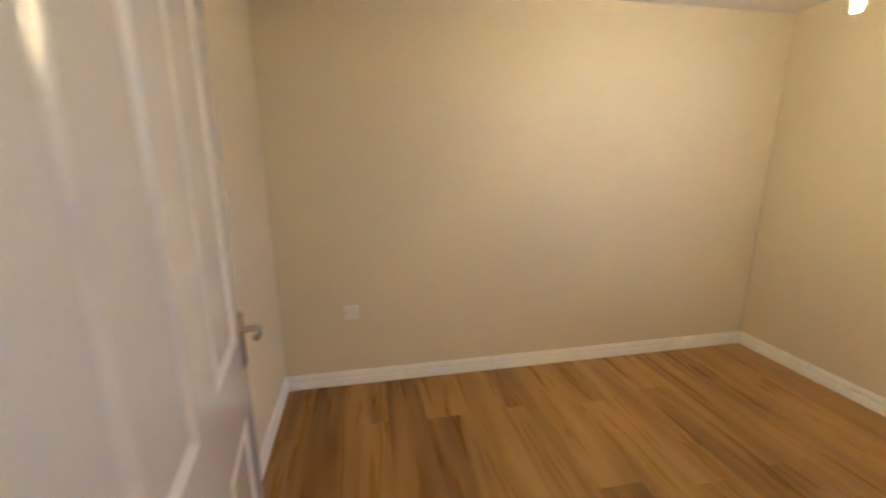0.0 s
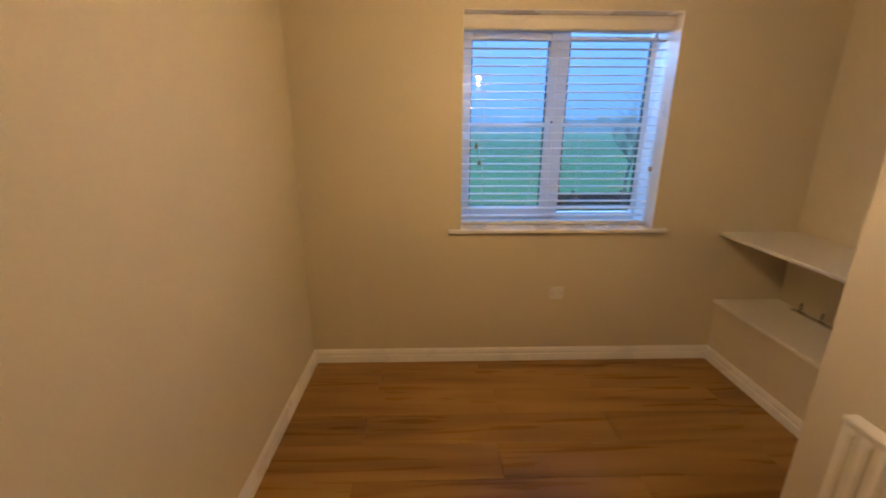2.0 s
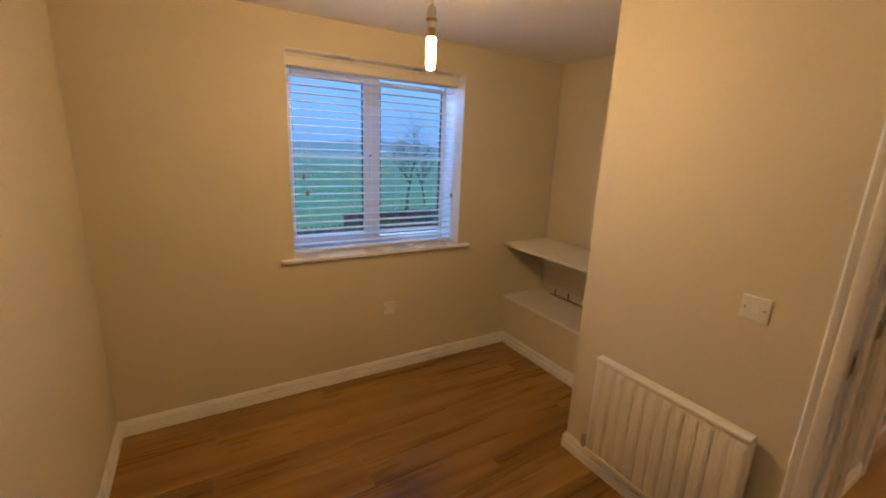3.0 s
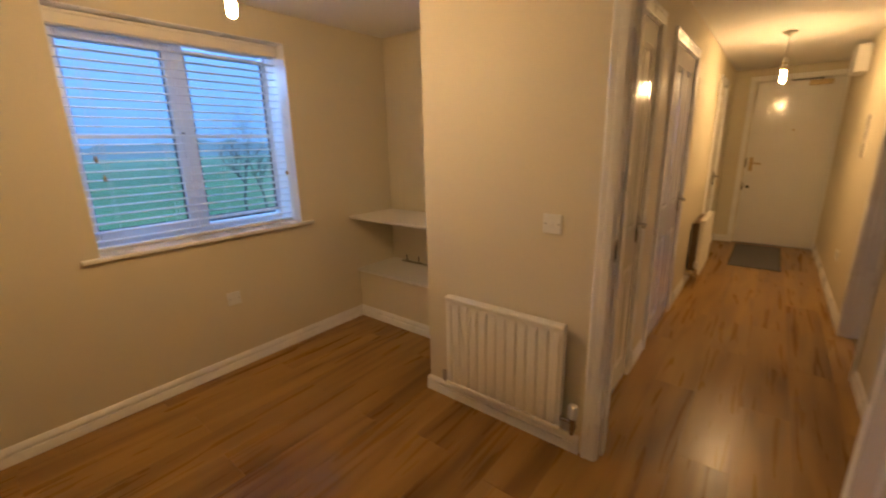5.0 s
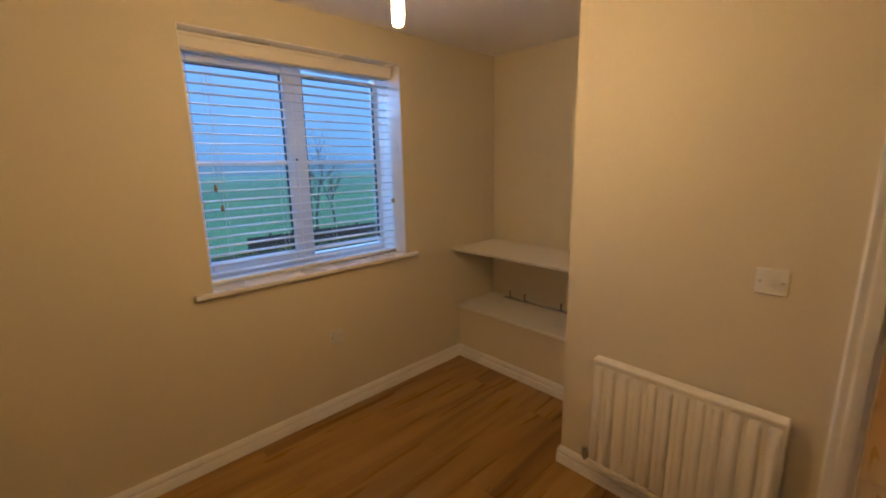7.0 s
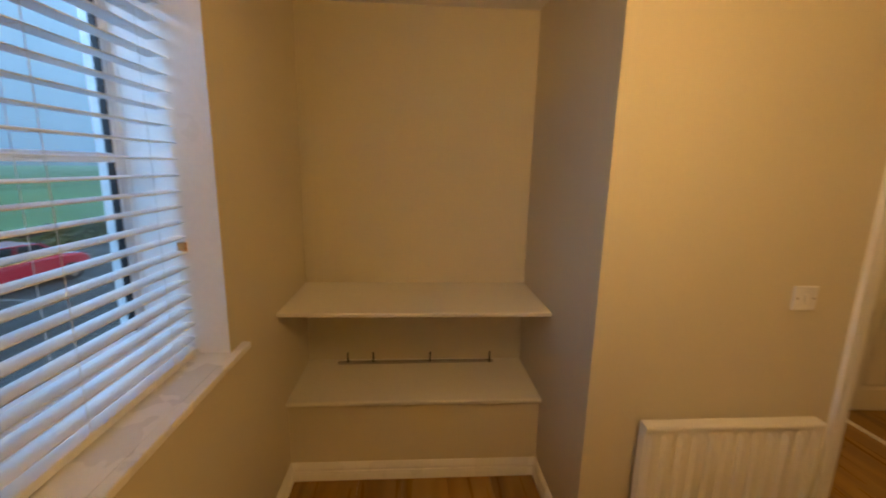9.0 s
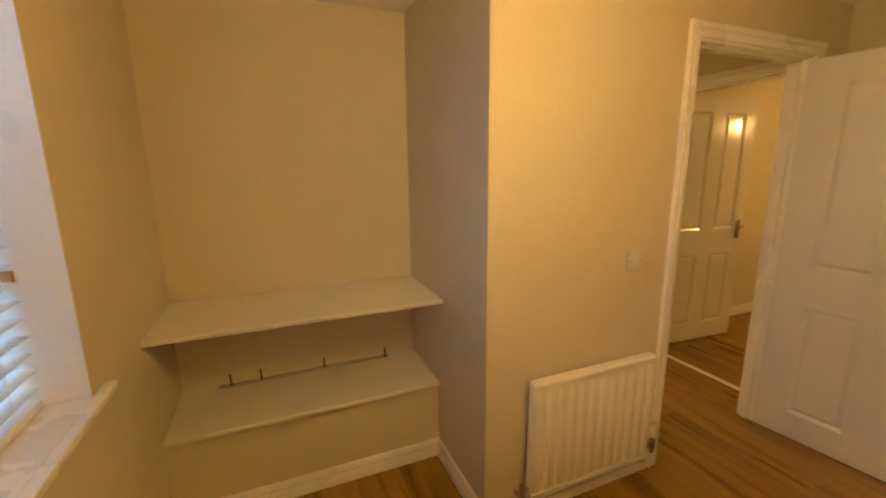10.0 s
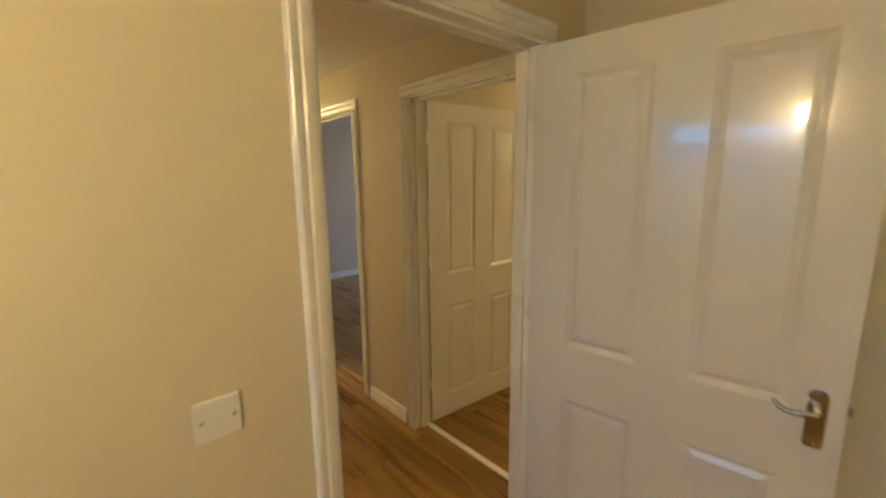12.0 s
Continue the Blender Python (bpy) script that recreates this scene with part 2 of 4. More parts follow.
def mesh_of(name, bm, mat, smooth=True):
    me = bpy.data.meshes.new(name)
    bm.to_mesh(me)
    bm.free()
    me.materials.append(mat)
    if smooth:
        me.shade_smooth()
        me.set_sharp_from_angle(angle=radians(35))
    return me


def part(name, bm, mat, parent=None, label="", smooth=True):
    ob = new(name, mesh_of(name, bm, mat, smooth))
    ob.parent = parent
    return tagged(ob, label)


def piece(name, me, parent, at=(0, 0, 0)):
    ob = new(name, me)
    ob.parent, ob.location = parent, at
    return ob


def thing(name, at, label, category, group="", kind="", rz=0.0):
    ob = new(name)
    ob.empty_display_size = 0.1
    ob.matrix_basis = pose(*at, 0, 0, rz)
    return tagged(ob, label, category, group, kind)


def solid(name, boxes, mat, label, category, kind="structure", bevel=0.0):
    bm = bmesh.new()
    for lo, hi in boxes:
        box(bm, lo, hi, bevel)
    return tagged(part(name, bm, mat, smooth=False), label, category, "", kind)


# ---- the shell ----
H = 2.27
WEST, NORTH, PIER, BACK = -3.275, 2.127, -1.198, -0.91
HALL_E, HALL_W, END = -2.09, -3.20, -5.28
DOOR_L, DOOR_R = -3.0, -2.190           # bedroom door opening
W0, W1, WZ0, WZ1 = 0.0, 1.178, 0.905, 2.09   # window opening

solid("floor_slab", [((-7.3, -5.6, -0.25), (0.30, 2.25, -0.014))], CONCRETE, "grey concrete slab under the boards", "floor")
solid("ceiling", [((-7.3, -5.6, H), (0.30, 2.25, H + 0.2))], CEILING, "plain white matt painted ceiling", "ceiling")
solid("wall_east", [((0, -1.01, 0), (0.30, W0, H)), ((0, W1, 0), (0.30, NORTH + 0.12, H)), ((0, W0, 0), (0.30, W1, WZ0 - 0.022)), ((0, W0, WZ1), (0.30, W1, H))],
      PAINT, "magnolia painted wall with the window in it", "wall")
solid("wall_north", [((WEST - 0.1, NORTH, 0), (0, NORTH + 0.12, H))], PAINT, "plain magnolia painted wall", "wall")
solid("wall_west", [((WEST - 0.1, 0, 0), (WEST, NORTH, H))], PAINT, "plain magnolia wall behind the open door", "wall")
solid("wall_south", [((DOOR_R + 0.03, -0.1, 0), (PIER, 0, H)), ((WEST - 0.1, -0.1, 0), (DOOR_L - 0.03, 0, H)), ((DOOR_L - 0.03, -0.1, 2.03), (DOOR_R + 0.03, 0, H))],
      PAINT, "magnolia painted wall with the radiator and the doorway", "wall")
# beyond the alcove its run is unseen, added to keep sky light out
solid("wall_alcove_side", [((PIER - 0.1, END - 0.1, 0), (PIER, -0.1, H))], PAINT, "magnolia painted side wall of the alcove", "wall")
solid("wall_alcove_back", [((PIER, BACK - 0.1, 0), (0, BACK, H))], PAINT, "magnolia painted back wall of the alcove", "wall")
A0, A1, B0, B1, C0, C1 = -0.86, -0.17, -2.08, -1.27, -4.45, -3.74
hx = (HALL_E, HALL_E + 0.1)
solid("wall_hall_east", [((hx[0], p, 0), (hx[1], q, H)) for p, q in ((A1, -0.1), (B1, A0), (C1, B0), (END, C0))]
      + [((hx[0], p, 2.02), (hx[1], q, H)) for p, q in ((A0, A1), (B0, B1), (C0, C1))], PAINT, "magnolia hallway wall with three white doors", "wall")
P0, P1, Q0, Q1 = -1.02, -0.18, -2.32, -1.58
wx = (HALL_W - 0.11, HALL_W)
solid("wall_hall_west", [((wx[0], p, 0), (wx[1], q, H)) for p, q in ((P1, -0.1), (Q1, P0), (END, Q0))]
      + [((wx[0], p, 2.02), (wx[1], q, H)) for p, q in ((P0, P1), (Q0, Q1))], PAINT, "magnolia hallway wall with two open doorways", "wall")
FD0, FD1 = -3.215, -2.335
solid("wall_hall_end", [((HALL_W - 0.11, END - 0.1, 0), (FD0, END, H)), ((FD1, END - 0.1, 0), (PIER - 0.1, END, H)), ((FD0, END - 0.1, 2.12), (FD1, END, H))],
      PAINT, "magnolia wall round the front door", "wall")
# unseen wall added behind the closed front door, shutting out the sky
solid("wall_landing", [((-3.6, END - 0.32, 0), (-1.9, END - 0.2, H))], PAINT, "plain unseen wall added beyond the front door", "wall")
solid("wall_side_room", [((-6.0, -1.3, 0), (-3.31, -1.2, H)), ((-6.0, -1.2, 0), (-5.9, 1.7, H)), ((-5.9, 1.6, 0), (-3.375, 1.7, H))],
      PAINT, "plain magnolia walls of the side room", "wall")
solid("wall_lounge", [((-7.3, -5.2, 0), (-3.31, -5.0, H)), ((-7.3, -5.0, 0), (-7.2, -4.4, H)), ((-7.3, -2.2, 0), (-7.2, -1.2, H)),
                      ((-7.3, -4.4, 0), (-7.2, -2.2, 0.9)), ((-7.3, -4.4, 2.1), (-7.2, -2.2, H)), ((-7.2, -1.3, 0), (-6.0, -1.2, H))],
      PAINT, "plain painted walls of the lounge with its window opening", "wall")

# ---- skirting, architraves, linings ----
SKIRT = [(0, 0), (0.016, 0), (0.016, 0.046), (0.0145, 0.0485), (0.0085, 0.050), (0.0085, 0.0555), (0.0135, 0.0575), (0.0150, 0.063), (0.0135, 0.071), (0.010, 0.081), (0.007, 0.088), (0.003, 0.0925), (0, 0.0925)]


def skirting(x0, y0, x1, y1, nx, ny):
    bm = bmesh.new()
    prism(bm, SKIRT, (x0, y0, 0), (nx, ny, 0), (0, 0, 1), (x1 - x0, y1 - y0, 0))
    tagged(part("baseboard", bm, SATIN), "white painted moulded skirting board", "baseboard", "skirting boards", "structure")


skirting(WEST, NORTH, 0, NORTH, 0, -1)
skirting(0, NORTH, 0, -0.503, -1, 0)
skirting(0, -0.503, PIER, -0.503, 0, 1)
skirting(PIER, -0.503, PIER, 0.016, 1, 0)
skirting(PIER, 0, -2.105, 0, 0, 1)
skirting(WEST, 0, WEST, NORTH, 1, 0)
skirting(WEST, 0, -3.075, 0, 0, 1)
skirting(HALL_E, A0 - 0.07, HALL_E, B1 + 0.07, -1, 0)
skirting(HALL_E, B0 - 0.07, HALL_E, C1 + 0.07, -1, 0)
skirting(HALL_E, C0 - 0.07, HALL_E, END, -1, 0)
skirting(HALL_W, P0 - 0.07, HALL_W, Q1 + 0.07, 1, 0)
skirting(HALL_W, Q0 - 0.07, HALL_W, END, 1, 0)
skirting(HALL_W, -0.1, HALL_W, P1 + 0.07, 1, 0)
skirting(HALL_E, END, FD1 + 0.07, END, 0, 1)
skirting(-6.0, -1.2, -3.31, -1.2, 0, 1)
skirting(-5.9, -1.2, -5.9, 1.6, 1, 0)
skirting(-7.2, -5.0, -3.31, -5.0, 0, 1)

ARCH = [(0, 0), (0, 0.011), (0.006, 0.015), (0.030, 0.017), (0.036, 0.013), (0.044, 0.018), (0.056, 0.020), (0.062, 0.016), (0.062, 0)]


def architrave(name, a, b, top, out, group, label="white gloss moulded architrave round a doorway"):
    """a, b: the opening's corners on the wall's face; out: away from the wall."""
    t = thing(name, (0, 0, 0), label, "door trim", group, "structure")
    a, b, out = Vector((*a, 0)), Vector((*b, 0)), Vector((*out, 0))
    along = (b - a).normalized()
    for corner, side in ((a, -along), (b, along)):
        bm = bmesh.new()
        prism(bm, ARCH, corner, side, out, (0, 0, top))
        part("architrave_leg", bm, SATIN, t)
    bm = bmesh.new()
    prism(bm, ARCH, a - along * 0.062 + Vector((0, 0, top)), (0, 0, 1), out, (b - a) + along * 0.124)
    part("architrave_head", bm, SATIN, t)
    return t


def lining(name, lo, hi, axis, top, stop, group):
    """The boards that line an opening through a wall: lo, hi its corners on the floor; axis: along the wall; stop: where the door stop runs through the depth."""
    t = thing(name, (0, 0, 0), "white painted door lining with its stop", "door frame", group, "structure")
    o = 1 - axis
    for end in (0, 1):
        bm = bmesh.new()
        p, q = [0, 0, 0], [0, 0, top]
        p[o], q[o] = lo[o], hi[o]
        edge = (lo, hi)[end][axis]
        p[axis], q[axis] = (edge - 0.03, edge) if end == 0 else (edge, edge + 0.03)
        box(bm, p, q, 0.002)
        s, e = [0, 0, 0], [0, 0, top]
        s[o], e[o] = stop
        s[axis], e[axis] = (edge, edge + 0.012) if end == 0 else (edge - 0.012, edge)
        box(bm, s, e, 0.002)
        part("door_jamb", bm, SATIN, t, smooth=False)
    bm = bmesh.new()
    p, q = [0, 0, top], [0, 0, top + 0.03]
    p[o], q[o] = lo[o], hi[o]
    p[axis], q[axis] = lo[axis] - 0.03, hi[axis] + 0.03
    box(bm, p, q, 0.002)
    s, e = [0, 0, top - 0.012], [0, 0, top]
    s[o], e[o] = stop
    s[axis], e[axis] = lo[axis], hi[axis]
    box(bm, s, e, 0.002)
    part("door_head", bm, SATIN, t, smooth=False)
    return t


lining("door_frame_1", (DOOR_L, -0.102), (DOOR_R, 0.002), 0, 2.0, (-0.095, -0.045), "door frames")
architrave("trim_1", (DOOR_L - 0.008, 0), (DOOR_R + 0.008, 0), 2.012, (0, 1), "door trims")
architrave("trim_2", (DOOR_L - 0.008, -0.1), (DOOR_R + 0.008, -0.1), 2.012, (0, -1), "door trims")
for k, (p, q) in enumerate(((A0, A1), (B0, B1), (C0, C1))):
    lining(f"door_frame_{k + 2}", (hx[0] - 0.002, p + 0.03), (hx[1], q - 0.03), 1, 1.99, (hx[0] + 0.045, hx[0] + 0.08), "door frames")
    architrave(f"trim_{k + 3}", (HALL_E, p + 0.022), (HALL_E, q - 0.022), 2.002, (-1, 0), "door trims")
for k, (p, q) in enumerate(((P0, P1), (Q0, Q1))):
    lining(f"door_frame_{k + 5}", (wx[0] - 0.002, p + 0.03), (wx[1] + 0.002, q - 0.03), 1, 1.99, (wx[0] + 0.048, wx[0] + 0.08), "door frames")
    architrave(f"trim_{k + 6}", (HALL_W, p + 0.022), (HALL_W, q - 0.022), 2.002, (1, 0), "door trims")
architrave("trim_8", (FD0 + 0.03, END), (FD1 + 0.01, END), 2.115, (0, 1), "door trims")


# ---- doors ----
def panel_leaf(w, h, t):
    """A moulded four-panel leaf, hinge edge at x = 0, faces at y = 0 and y = t."""
    bm = bmesh.new()
    k = w / 0.875
    xs, zs = [0, 0.145 * k, 0.385 * k, 0.53 * k, 0.765 * k, w], [0, 0.145, 0.75, 0.955, 1.875, h]
    for y, flip in ((0, False), (t, True)):
        g = [[bm.verts.new((x, y, z)) for z in zs] for x in xs]
        panels = []
        for i in range(5):
            for j in range(5):
                q = (g[i][j], g[i + 1][j], g[i + 1][j + 1], g[i][j + 1])
                f = bm.faces.new(q[::-1] if flip else q)
                if i in (1, 3) and j in (1, 3):
                    panels.append(f)
        bm.normal_update()
        for thick, depth in ((0.003, -0.0015), (0.022, -0.0085), (0.003, 0.0), (0.024, 0.0075)):
            bmesh.ops.inset_individual(bm, faces=panels, thickness=thick, depth=depth)
    for x in (0, w):
        c = [bm.verts.new((x, y, z)) for y, z in ((0, 0), (t, 0), (t, h), (0, h))]
        bm.faces.new(c if x else c[::-1])
    for z in (0, h):
        c = [bm.verts.new((x, y, z)) for x, y in ((0, 0), (w, 0), (w, t), (0, t))]
        bm.faces.new(c if z else c[::-1])
    bmesh.ops.remove_doubles(bm, verts=bm.verts, dist=1e-5)
    return bm


def lever_handle(parent, x, y, z, out, towards):
    """A lever on a long backplate, on the face at y, standing off in the direction out; the lever points along x to towards."""
    bm = bmesh.new()
    outline = [(0.020 * math.cos(a), 0.052 + 0.020 * math.sin(a)) for a in [math.pi * i / 10 for i in range(11)]]
    outline += [(-0.020, -0.075), (-0.016, -0.084), (0.016, -0.084), (0.020, -0.075)]
    prism(bm, outline, (x, y, z), (1, 0, 0), (0, 0, 1), (0, 0.007 * out, 0))
    rim = [(0.68 * a, 0.86 * b) for a, b in outline]
    prism(bm, rim, (x, y, z), (1, 0, 0), (0, 0, 1), (0, 0.011 * out, 0))
    ball(bm, (x, y + 0.009 * out, z - 0.07), 0.004, 8, 6)
    ball(bm, (x, y + 0.009 * out, z + 0.064), 0.004, 8, 6)
    plate = part("door_handle", bm, CHROME, parent, "polished chrome lever handle on a backplate")
    bm = bmesh.new()
    s = towards
    rod(bm, (x, y, z + 0.02), (x, y + 0.046 * out, z + 0.02), 0.0095, 14)
    curve = [(0, 0.046, 0.020), (0.02, 0.050, 0.020), (0.040, 0.051, 0.016), (0.058, 0.050, 0.016), (0.074, 0.048, 0.022), (0.084, 0.045, 0.033)]
    for (a, b, c), (d, e, f), r1, r2 in zip(curve, curve[1:], (0.009, 0.0082, 0.0078, 0.0072, 0.0068), (0.0082, 0.0078, 0.0072, 0.0068, 0.0055)):
        p, q = (x + s * a, y + b * out, z + c), (x + s * d, y + e * out, z + f)
        rod(bm, p, q, r1, 12, r2)
        ball(bm, q, r2, 10, 6)
    part("lever", bm, CHROME, plate)


def door(name, hinge, rz, w, label, group, handle_z=0.948, handles=(1, 1), latch=True, h=1.981):
    d = thing(name, (hinge[0], hinge[1], 0.008), label, "door", group, "structure", rz)
    part("door_leaf", panel_leaf(w, h, 0.040), GLOSS, d, smooth=False)
    if handles[0]:
        lever_handle(d, w - 0.055, 0, handle_z, -1, -1)
    if handles[1]:
        lever_handle(d, w - 0.055, 0.040, handle_z, 1, -1)
    if latch:
        bm = bmesh.new()
        box(bm, (w - 0.0005, 0.010, handle_z - 0.012), (w + 0.0012, 0.030, handle_z + 0.050), 0.0006)
        rod(bm, (w, 0.020, handle_z + 0.043), (w + 0.0022, 0.020, handle_z + 0.043), 0.004, 10)
        rod(bm, (w, 0.020, handle_z - 0.004), (w + 0.0022, 0.020, handle_z - 0.004), 0.004, 10)
        prism(bm, [(0.012, 0), (0.028, 0), (0.028, 0.010)], (w + 0.001, 0, handle_z + 0.01), (0, 1, 0), (1, 0, 0), (0, 0, 0.022))
        part("latch_plate", bm, STEEL, d, "chrome latch plate on the door edge")
    for z in (0.22, 1.02, 1.74):
        bm = bmesh.new()
        rod(bm, (-0.004, 0.0, z), (-0.004, 0.0, z + 0.075), 0.006, 10)
        box(bm, (-0.0015, 0.001, z), (0.0005, 0.034, z + 0.075), 0)
        part("hinge", bm, SATIN, d, "small painted-over hinge")
    return d


door("door_1", (DOOR_L + 0.012, -0.012), 97.1, 0.870, "white gloss four-panel door standing open into the room", "panel doors")
door("door_2", (HALL_E + 0.003, A1 - 0.032), -90, A1 - A0 - 0.064, "closed white gloss four-panel cupboard door in the hallway", "panel doors", handles=(1, 0), latch=False)
door("door_3", (HALL_E + 0.003, B1 - 0.032), -90, B1 - B0 - 0.064, "closed white gloss four-panel door in the hallway", "panel doors", handles=(1, 0), latch=False)
door("door_4", (HALL_E + 0.003, C1 - 0.032), -90, C1 - C0 - 0.064, "closed white door near the front door", "panel doors", handles=(1, 0), latch=False)
door("door_5", (wx[0] - 0.004, P0 + 0.045), 176, 0.84, "white gloss four-panel door open into the side room", "panel doors")


# front door: flush, gloss white, with closer, handle and lock
front = thing("door_6", (FD1 - 0.012, END - 0.052, 0.008), "closed white gloss flush front door with a chrome lever", "door", "", "structure", 180)
bm = bmesh.new()
fw = FD1 - FD0 - 0.024
box(bm, (0, -0.044, 0), (fw, 0, 2.095), 0.002)
part("door_leaf", bm, GLOSS, front, smooth=False)
bm = bmesh.new()
box(bm, (0.035, -0.052, 0.98), (0.075, -0.044, 1.16), 0.003)
rod(bm, (0.055, -0.044, 1.08), (0.055, -0.095, 1.08), 0.010)
tube(bm, [(0.055, -0.095, 1.08), (0.11, -0.098, 1.08), (0.165, -0.092, 1.075)], 0.009)
part("door_handle", bm, BRASS, front, "dull brass lever on a plate")
bm = bmesh.new()
rod(bm, (0.055, -0.044, 0.77), (0.055, -0.056, 0.77), 0.020, 16)
rod(bm, (0.055, -0.056, 0.77), (0.055, -0.062, 0.77), 0.010, 12)
part("lock_cylinder", bm, DARK, front, "round dark lock cylinder")
bm = bmesh.new()
box(bm, (-0.008, -0.05, 1.02), (0.006, -0.043, 1.15), 0.002)
box(bm, (-0.008, -0.05, 0.72), (0.006, -0.043, 0.82), 0.002)
part("strike_plate", bm, DARK, front)
bm = bmesh.new()
box(bm, (0.50, -0.10, 2.015), (0.72, -0.044, 2.075), 0.006, 2)
part("door_closer", bm, BRASS, front, "brass-coloured door closer box")
bm = bmesh.new()
box(bm, (0.34, -0.088, 2.085), (0.61, -0.076, 2.094), 0.002)
box(bm, (0.33, -0.088, 2.085), (0.345, -0.02, 2.094), 0.002)
rod(bm, (0.61, -0.08, 2.07), (0.61, -0.08, 2.096), 0.012)
part("closer_arm", bm, DARK, front)
bm = bmesh.new()
rod(bm, (fw / 2, -0.044, 1.5), (fw / 2, -0.049, 1.5), 0.011, 14)
part("door_viewer", bm, BRASS, front)
for z in (0.2, 0.98, 1.80):
    bm = bmesh.new()
    rod(bm, (fw + 0.004, -0.048, z), (fw + 0.004, -0.048, z + 0.1), 0.007, 10)
    part("hinge", bm, STEEL, front)
lining("door_frame_7", (FD0 + 0.0, END - 0.1), (FD1 - 0.0, END - 0.002), 0, 2.11, (END - 0.098, END - 0.056), "door frames")

# strike plate on the bedroom door's lining
strike = thing("strike_plate", (DOOR_R, -0.02, 1.0), "dull chrome strike plate on the door lining", "door hardware")
bm = bmesh.new()
box(bm, (-0.0025, -0.012, -0.045), (0.0, 0.026, 0.045), 0.001)
part("plate", bm, STEEL, strike)
bm = bmesh.new()
box(bm, (-0.0035, -0.006, -0.030), (-0.002, 0.016, 0.026), 0.0)
part("latch_hole", bm, DARK, strike)
strike2 = thing("strike_plate", (HALL_W - 0.055, Q0 + 0.03, 1.0), "dull chrome strike plate on the lounge door lining", "door hardware")
bm = bmesh.new()
box(bm, (-0.012, 0.0, -0.045), (0.026, 0.0025, 0.045), 0.001)
part("plate", bm, STEEL, strike2)

# threshold strips
for k, (p, q, x) in enumerate(((P0 + 0.03, P1 - 0.03, wx[0] + 0.02), (Q0 + 0.03, Q1 - 0.03, wx[0] + 0.02))):
    bm = bmesh.new()
    prism(bm, [(-0.02, 0), (0.02, 0), (0.013, 0.006), (-0.013, 0.006)], (x, p, 0), (1, 0, 0), (0, 0, 1), (0, q - p, 0))
    tagged(part("threshold_strip", bm, BRASS if k else SATIN), "pale threshold strip across a doorway", "threshold", "threshold strips")

# ---- window ----
WX = 0.25
window = thing("window_1", (0, 0, 0), "white plastic two-light window with glazing bars", "window", "", "structure")
MZ0, MZ1 = 0.94, 2.09
ML, MR = 0.523, 0.606


def ring(bm, y0, y1, z0, z1, w, x0, x1, bevel=0.006):
    box(bm, (x0, y0, z0), (x1, y0 + w, z1), bevel)
    box(bm, (x0, y1 - w, z0), (x1, y1, z1), bevel)
    box(bm, (x0, y0 + w, z0), (x1, y1 - w, z0 + w), bevel)
    box(bm, (x0, y0 + w, z1 - w), (x1, y1 - w, z1), bevel)


bm = bmesh.new()
ring(bm, W0 - 0.04, W1 + 0.01, WZ0 - 0.01, WZ1, 0.055, WX, WX + 0.07)
part("window_frame", bm, UPVC, window, smooth=False)
bm = bmesh.new()
box(bm, (WX - 0.002, ML, WZ0 + 0.045), (WX + 0.07, MR, WZ1 - 0.055), 0.005)
part("mullion", bm, UPVC, window, smooth=False)
for y0, y1, w, dz, lights in ((MR - 0.012, W1 - 0.018, 0.050, 0.040, "sash"), (W0 + 0.006, ML + 0.020, 0.022, 0.068, "glazing_bead")):
    bm = bmesh.new()
    ring(bm, y0, y1, WZ0 + dz, WZ1 - dz - 0.01, w, WX - 0.016 if lights == "sash" else WX + 0.004, WX + 0.036)
    sash = part(lights, bm, UPVC, window, smooth=False)
    bm = bmesh.new()
    g = w
    za, zb = WZ0 + dz + g, WZ1 - dz - 0.01 - g
    for ya in (y0 + g, y1 - g - 0.006):
        box(bm, (WX + 0.010, ya, za), (WX + 0.028, ya + 0.005, zb))
    for zc in (za, zb - 0.004):
        box(bm, (WX + 0.014, y0 + g + 0.006, zc), (WX + 0.030, y1 - g - 0.006, zc + 0.004))
    part("gasket", bm, RUBBER, sash, "thin black glazing gasket", smooth=False)
    bm = bmesh.new()
    box(bm, (WX + 0.020, y0 + g, WZ0 + dz + g), (WX + 0.024, y1 - g, WZ1 - dz - 0.01 - g))
    pane = part("pane", bm, GLASS, sash, "clear double-glazed pane", smooth=False)
    pane.visible_shadow = False
    bm = bmesh.new()
    box(bm, (WX + 0.008, y0 + g, 1.497), (WX + 0.018, y1 - g, 1.523), 0.003)
    part("glazing_bar", bm, UPVC, sash, "white horizontal glazing bar", smooth=False)
bm = bmesh.new()
box(bm, (WX - 0.028, 0.606, 1.43), (WX - 0.016, 0.636, 1.56), 0.004, 2)
rod(bm, (WX - 0.024, 0.621, 1.525), (WX - 0.056, 0.621, 1.525), 0.012, 14)
for za, zb, r1, r2 in ((1.535, 1.50, 0.012, 0.0125), (1.50, 1.44, 0.0125, 0.011), (1.44, 1.375, 0.011, 0.008)):
    rod(bm, (WX - 0.058, 0.621, za), (WX - 0.058, 0.617, zb), r1, 12, r2)
catch = part("window_handle", bm, UPVC, window, "white lever handle of the casement")
bm = bmesh.new()
rod(bm, (WX - 0.056, 0.621, 1.525), (WX - 0.073, 0.621, 1.525), 0.006, 10)
part("key_button", bm, DARK, catch, "small dark key button")
bm = bmesh.new()
box(bm, (-0.0315, -0.085, WZ0 - 0.022), (0.0, 1.255, WZ0), 0.004, 2)
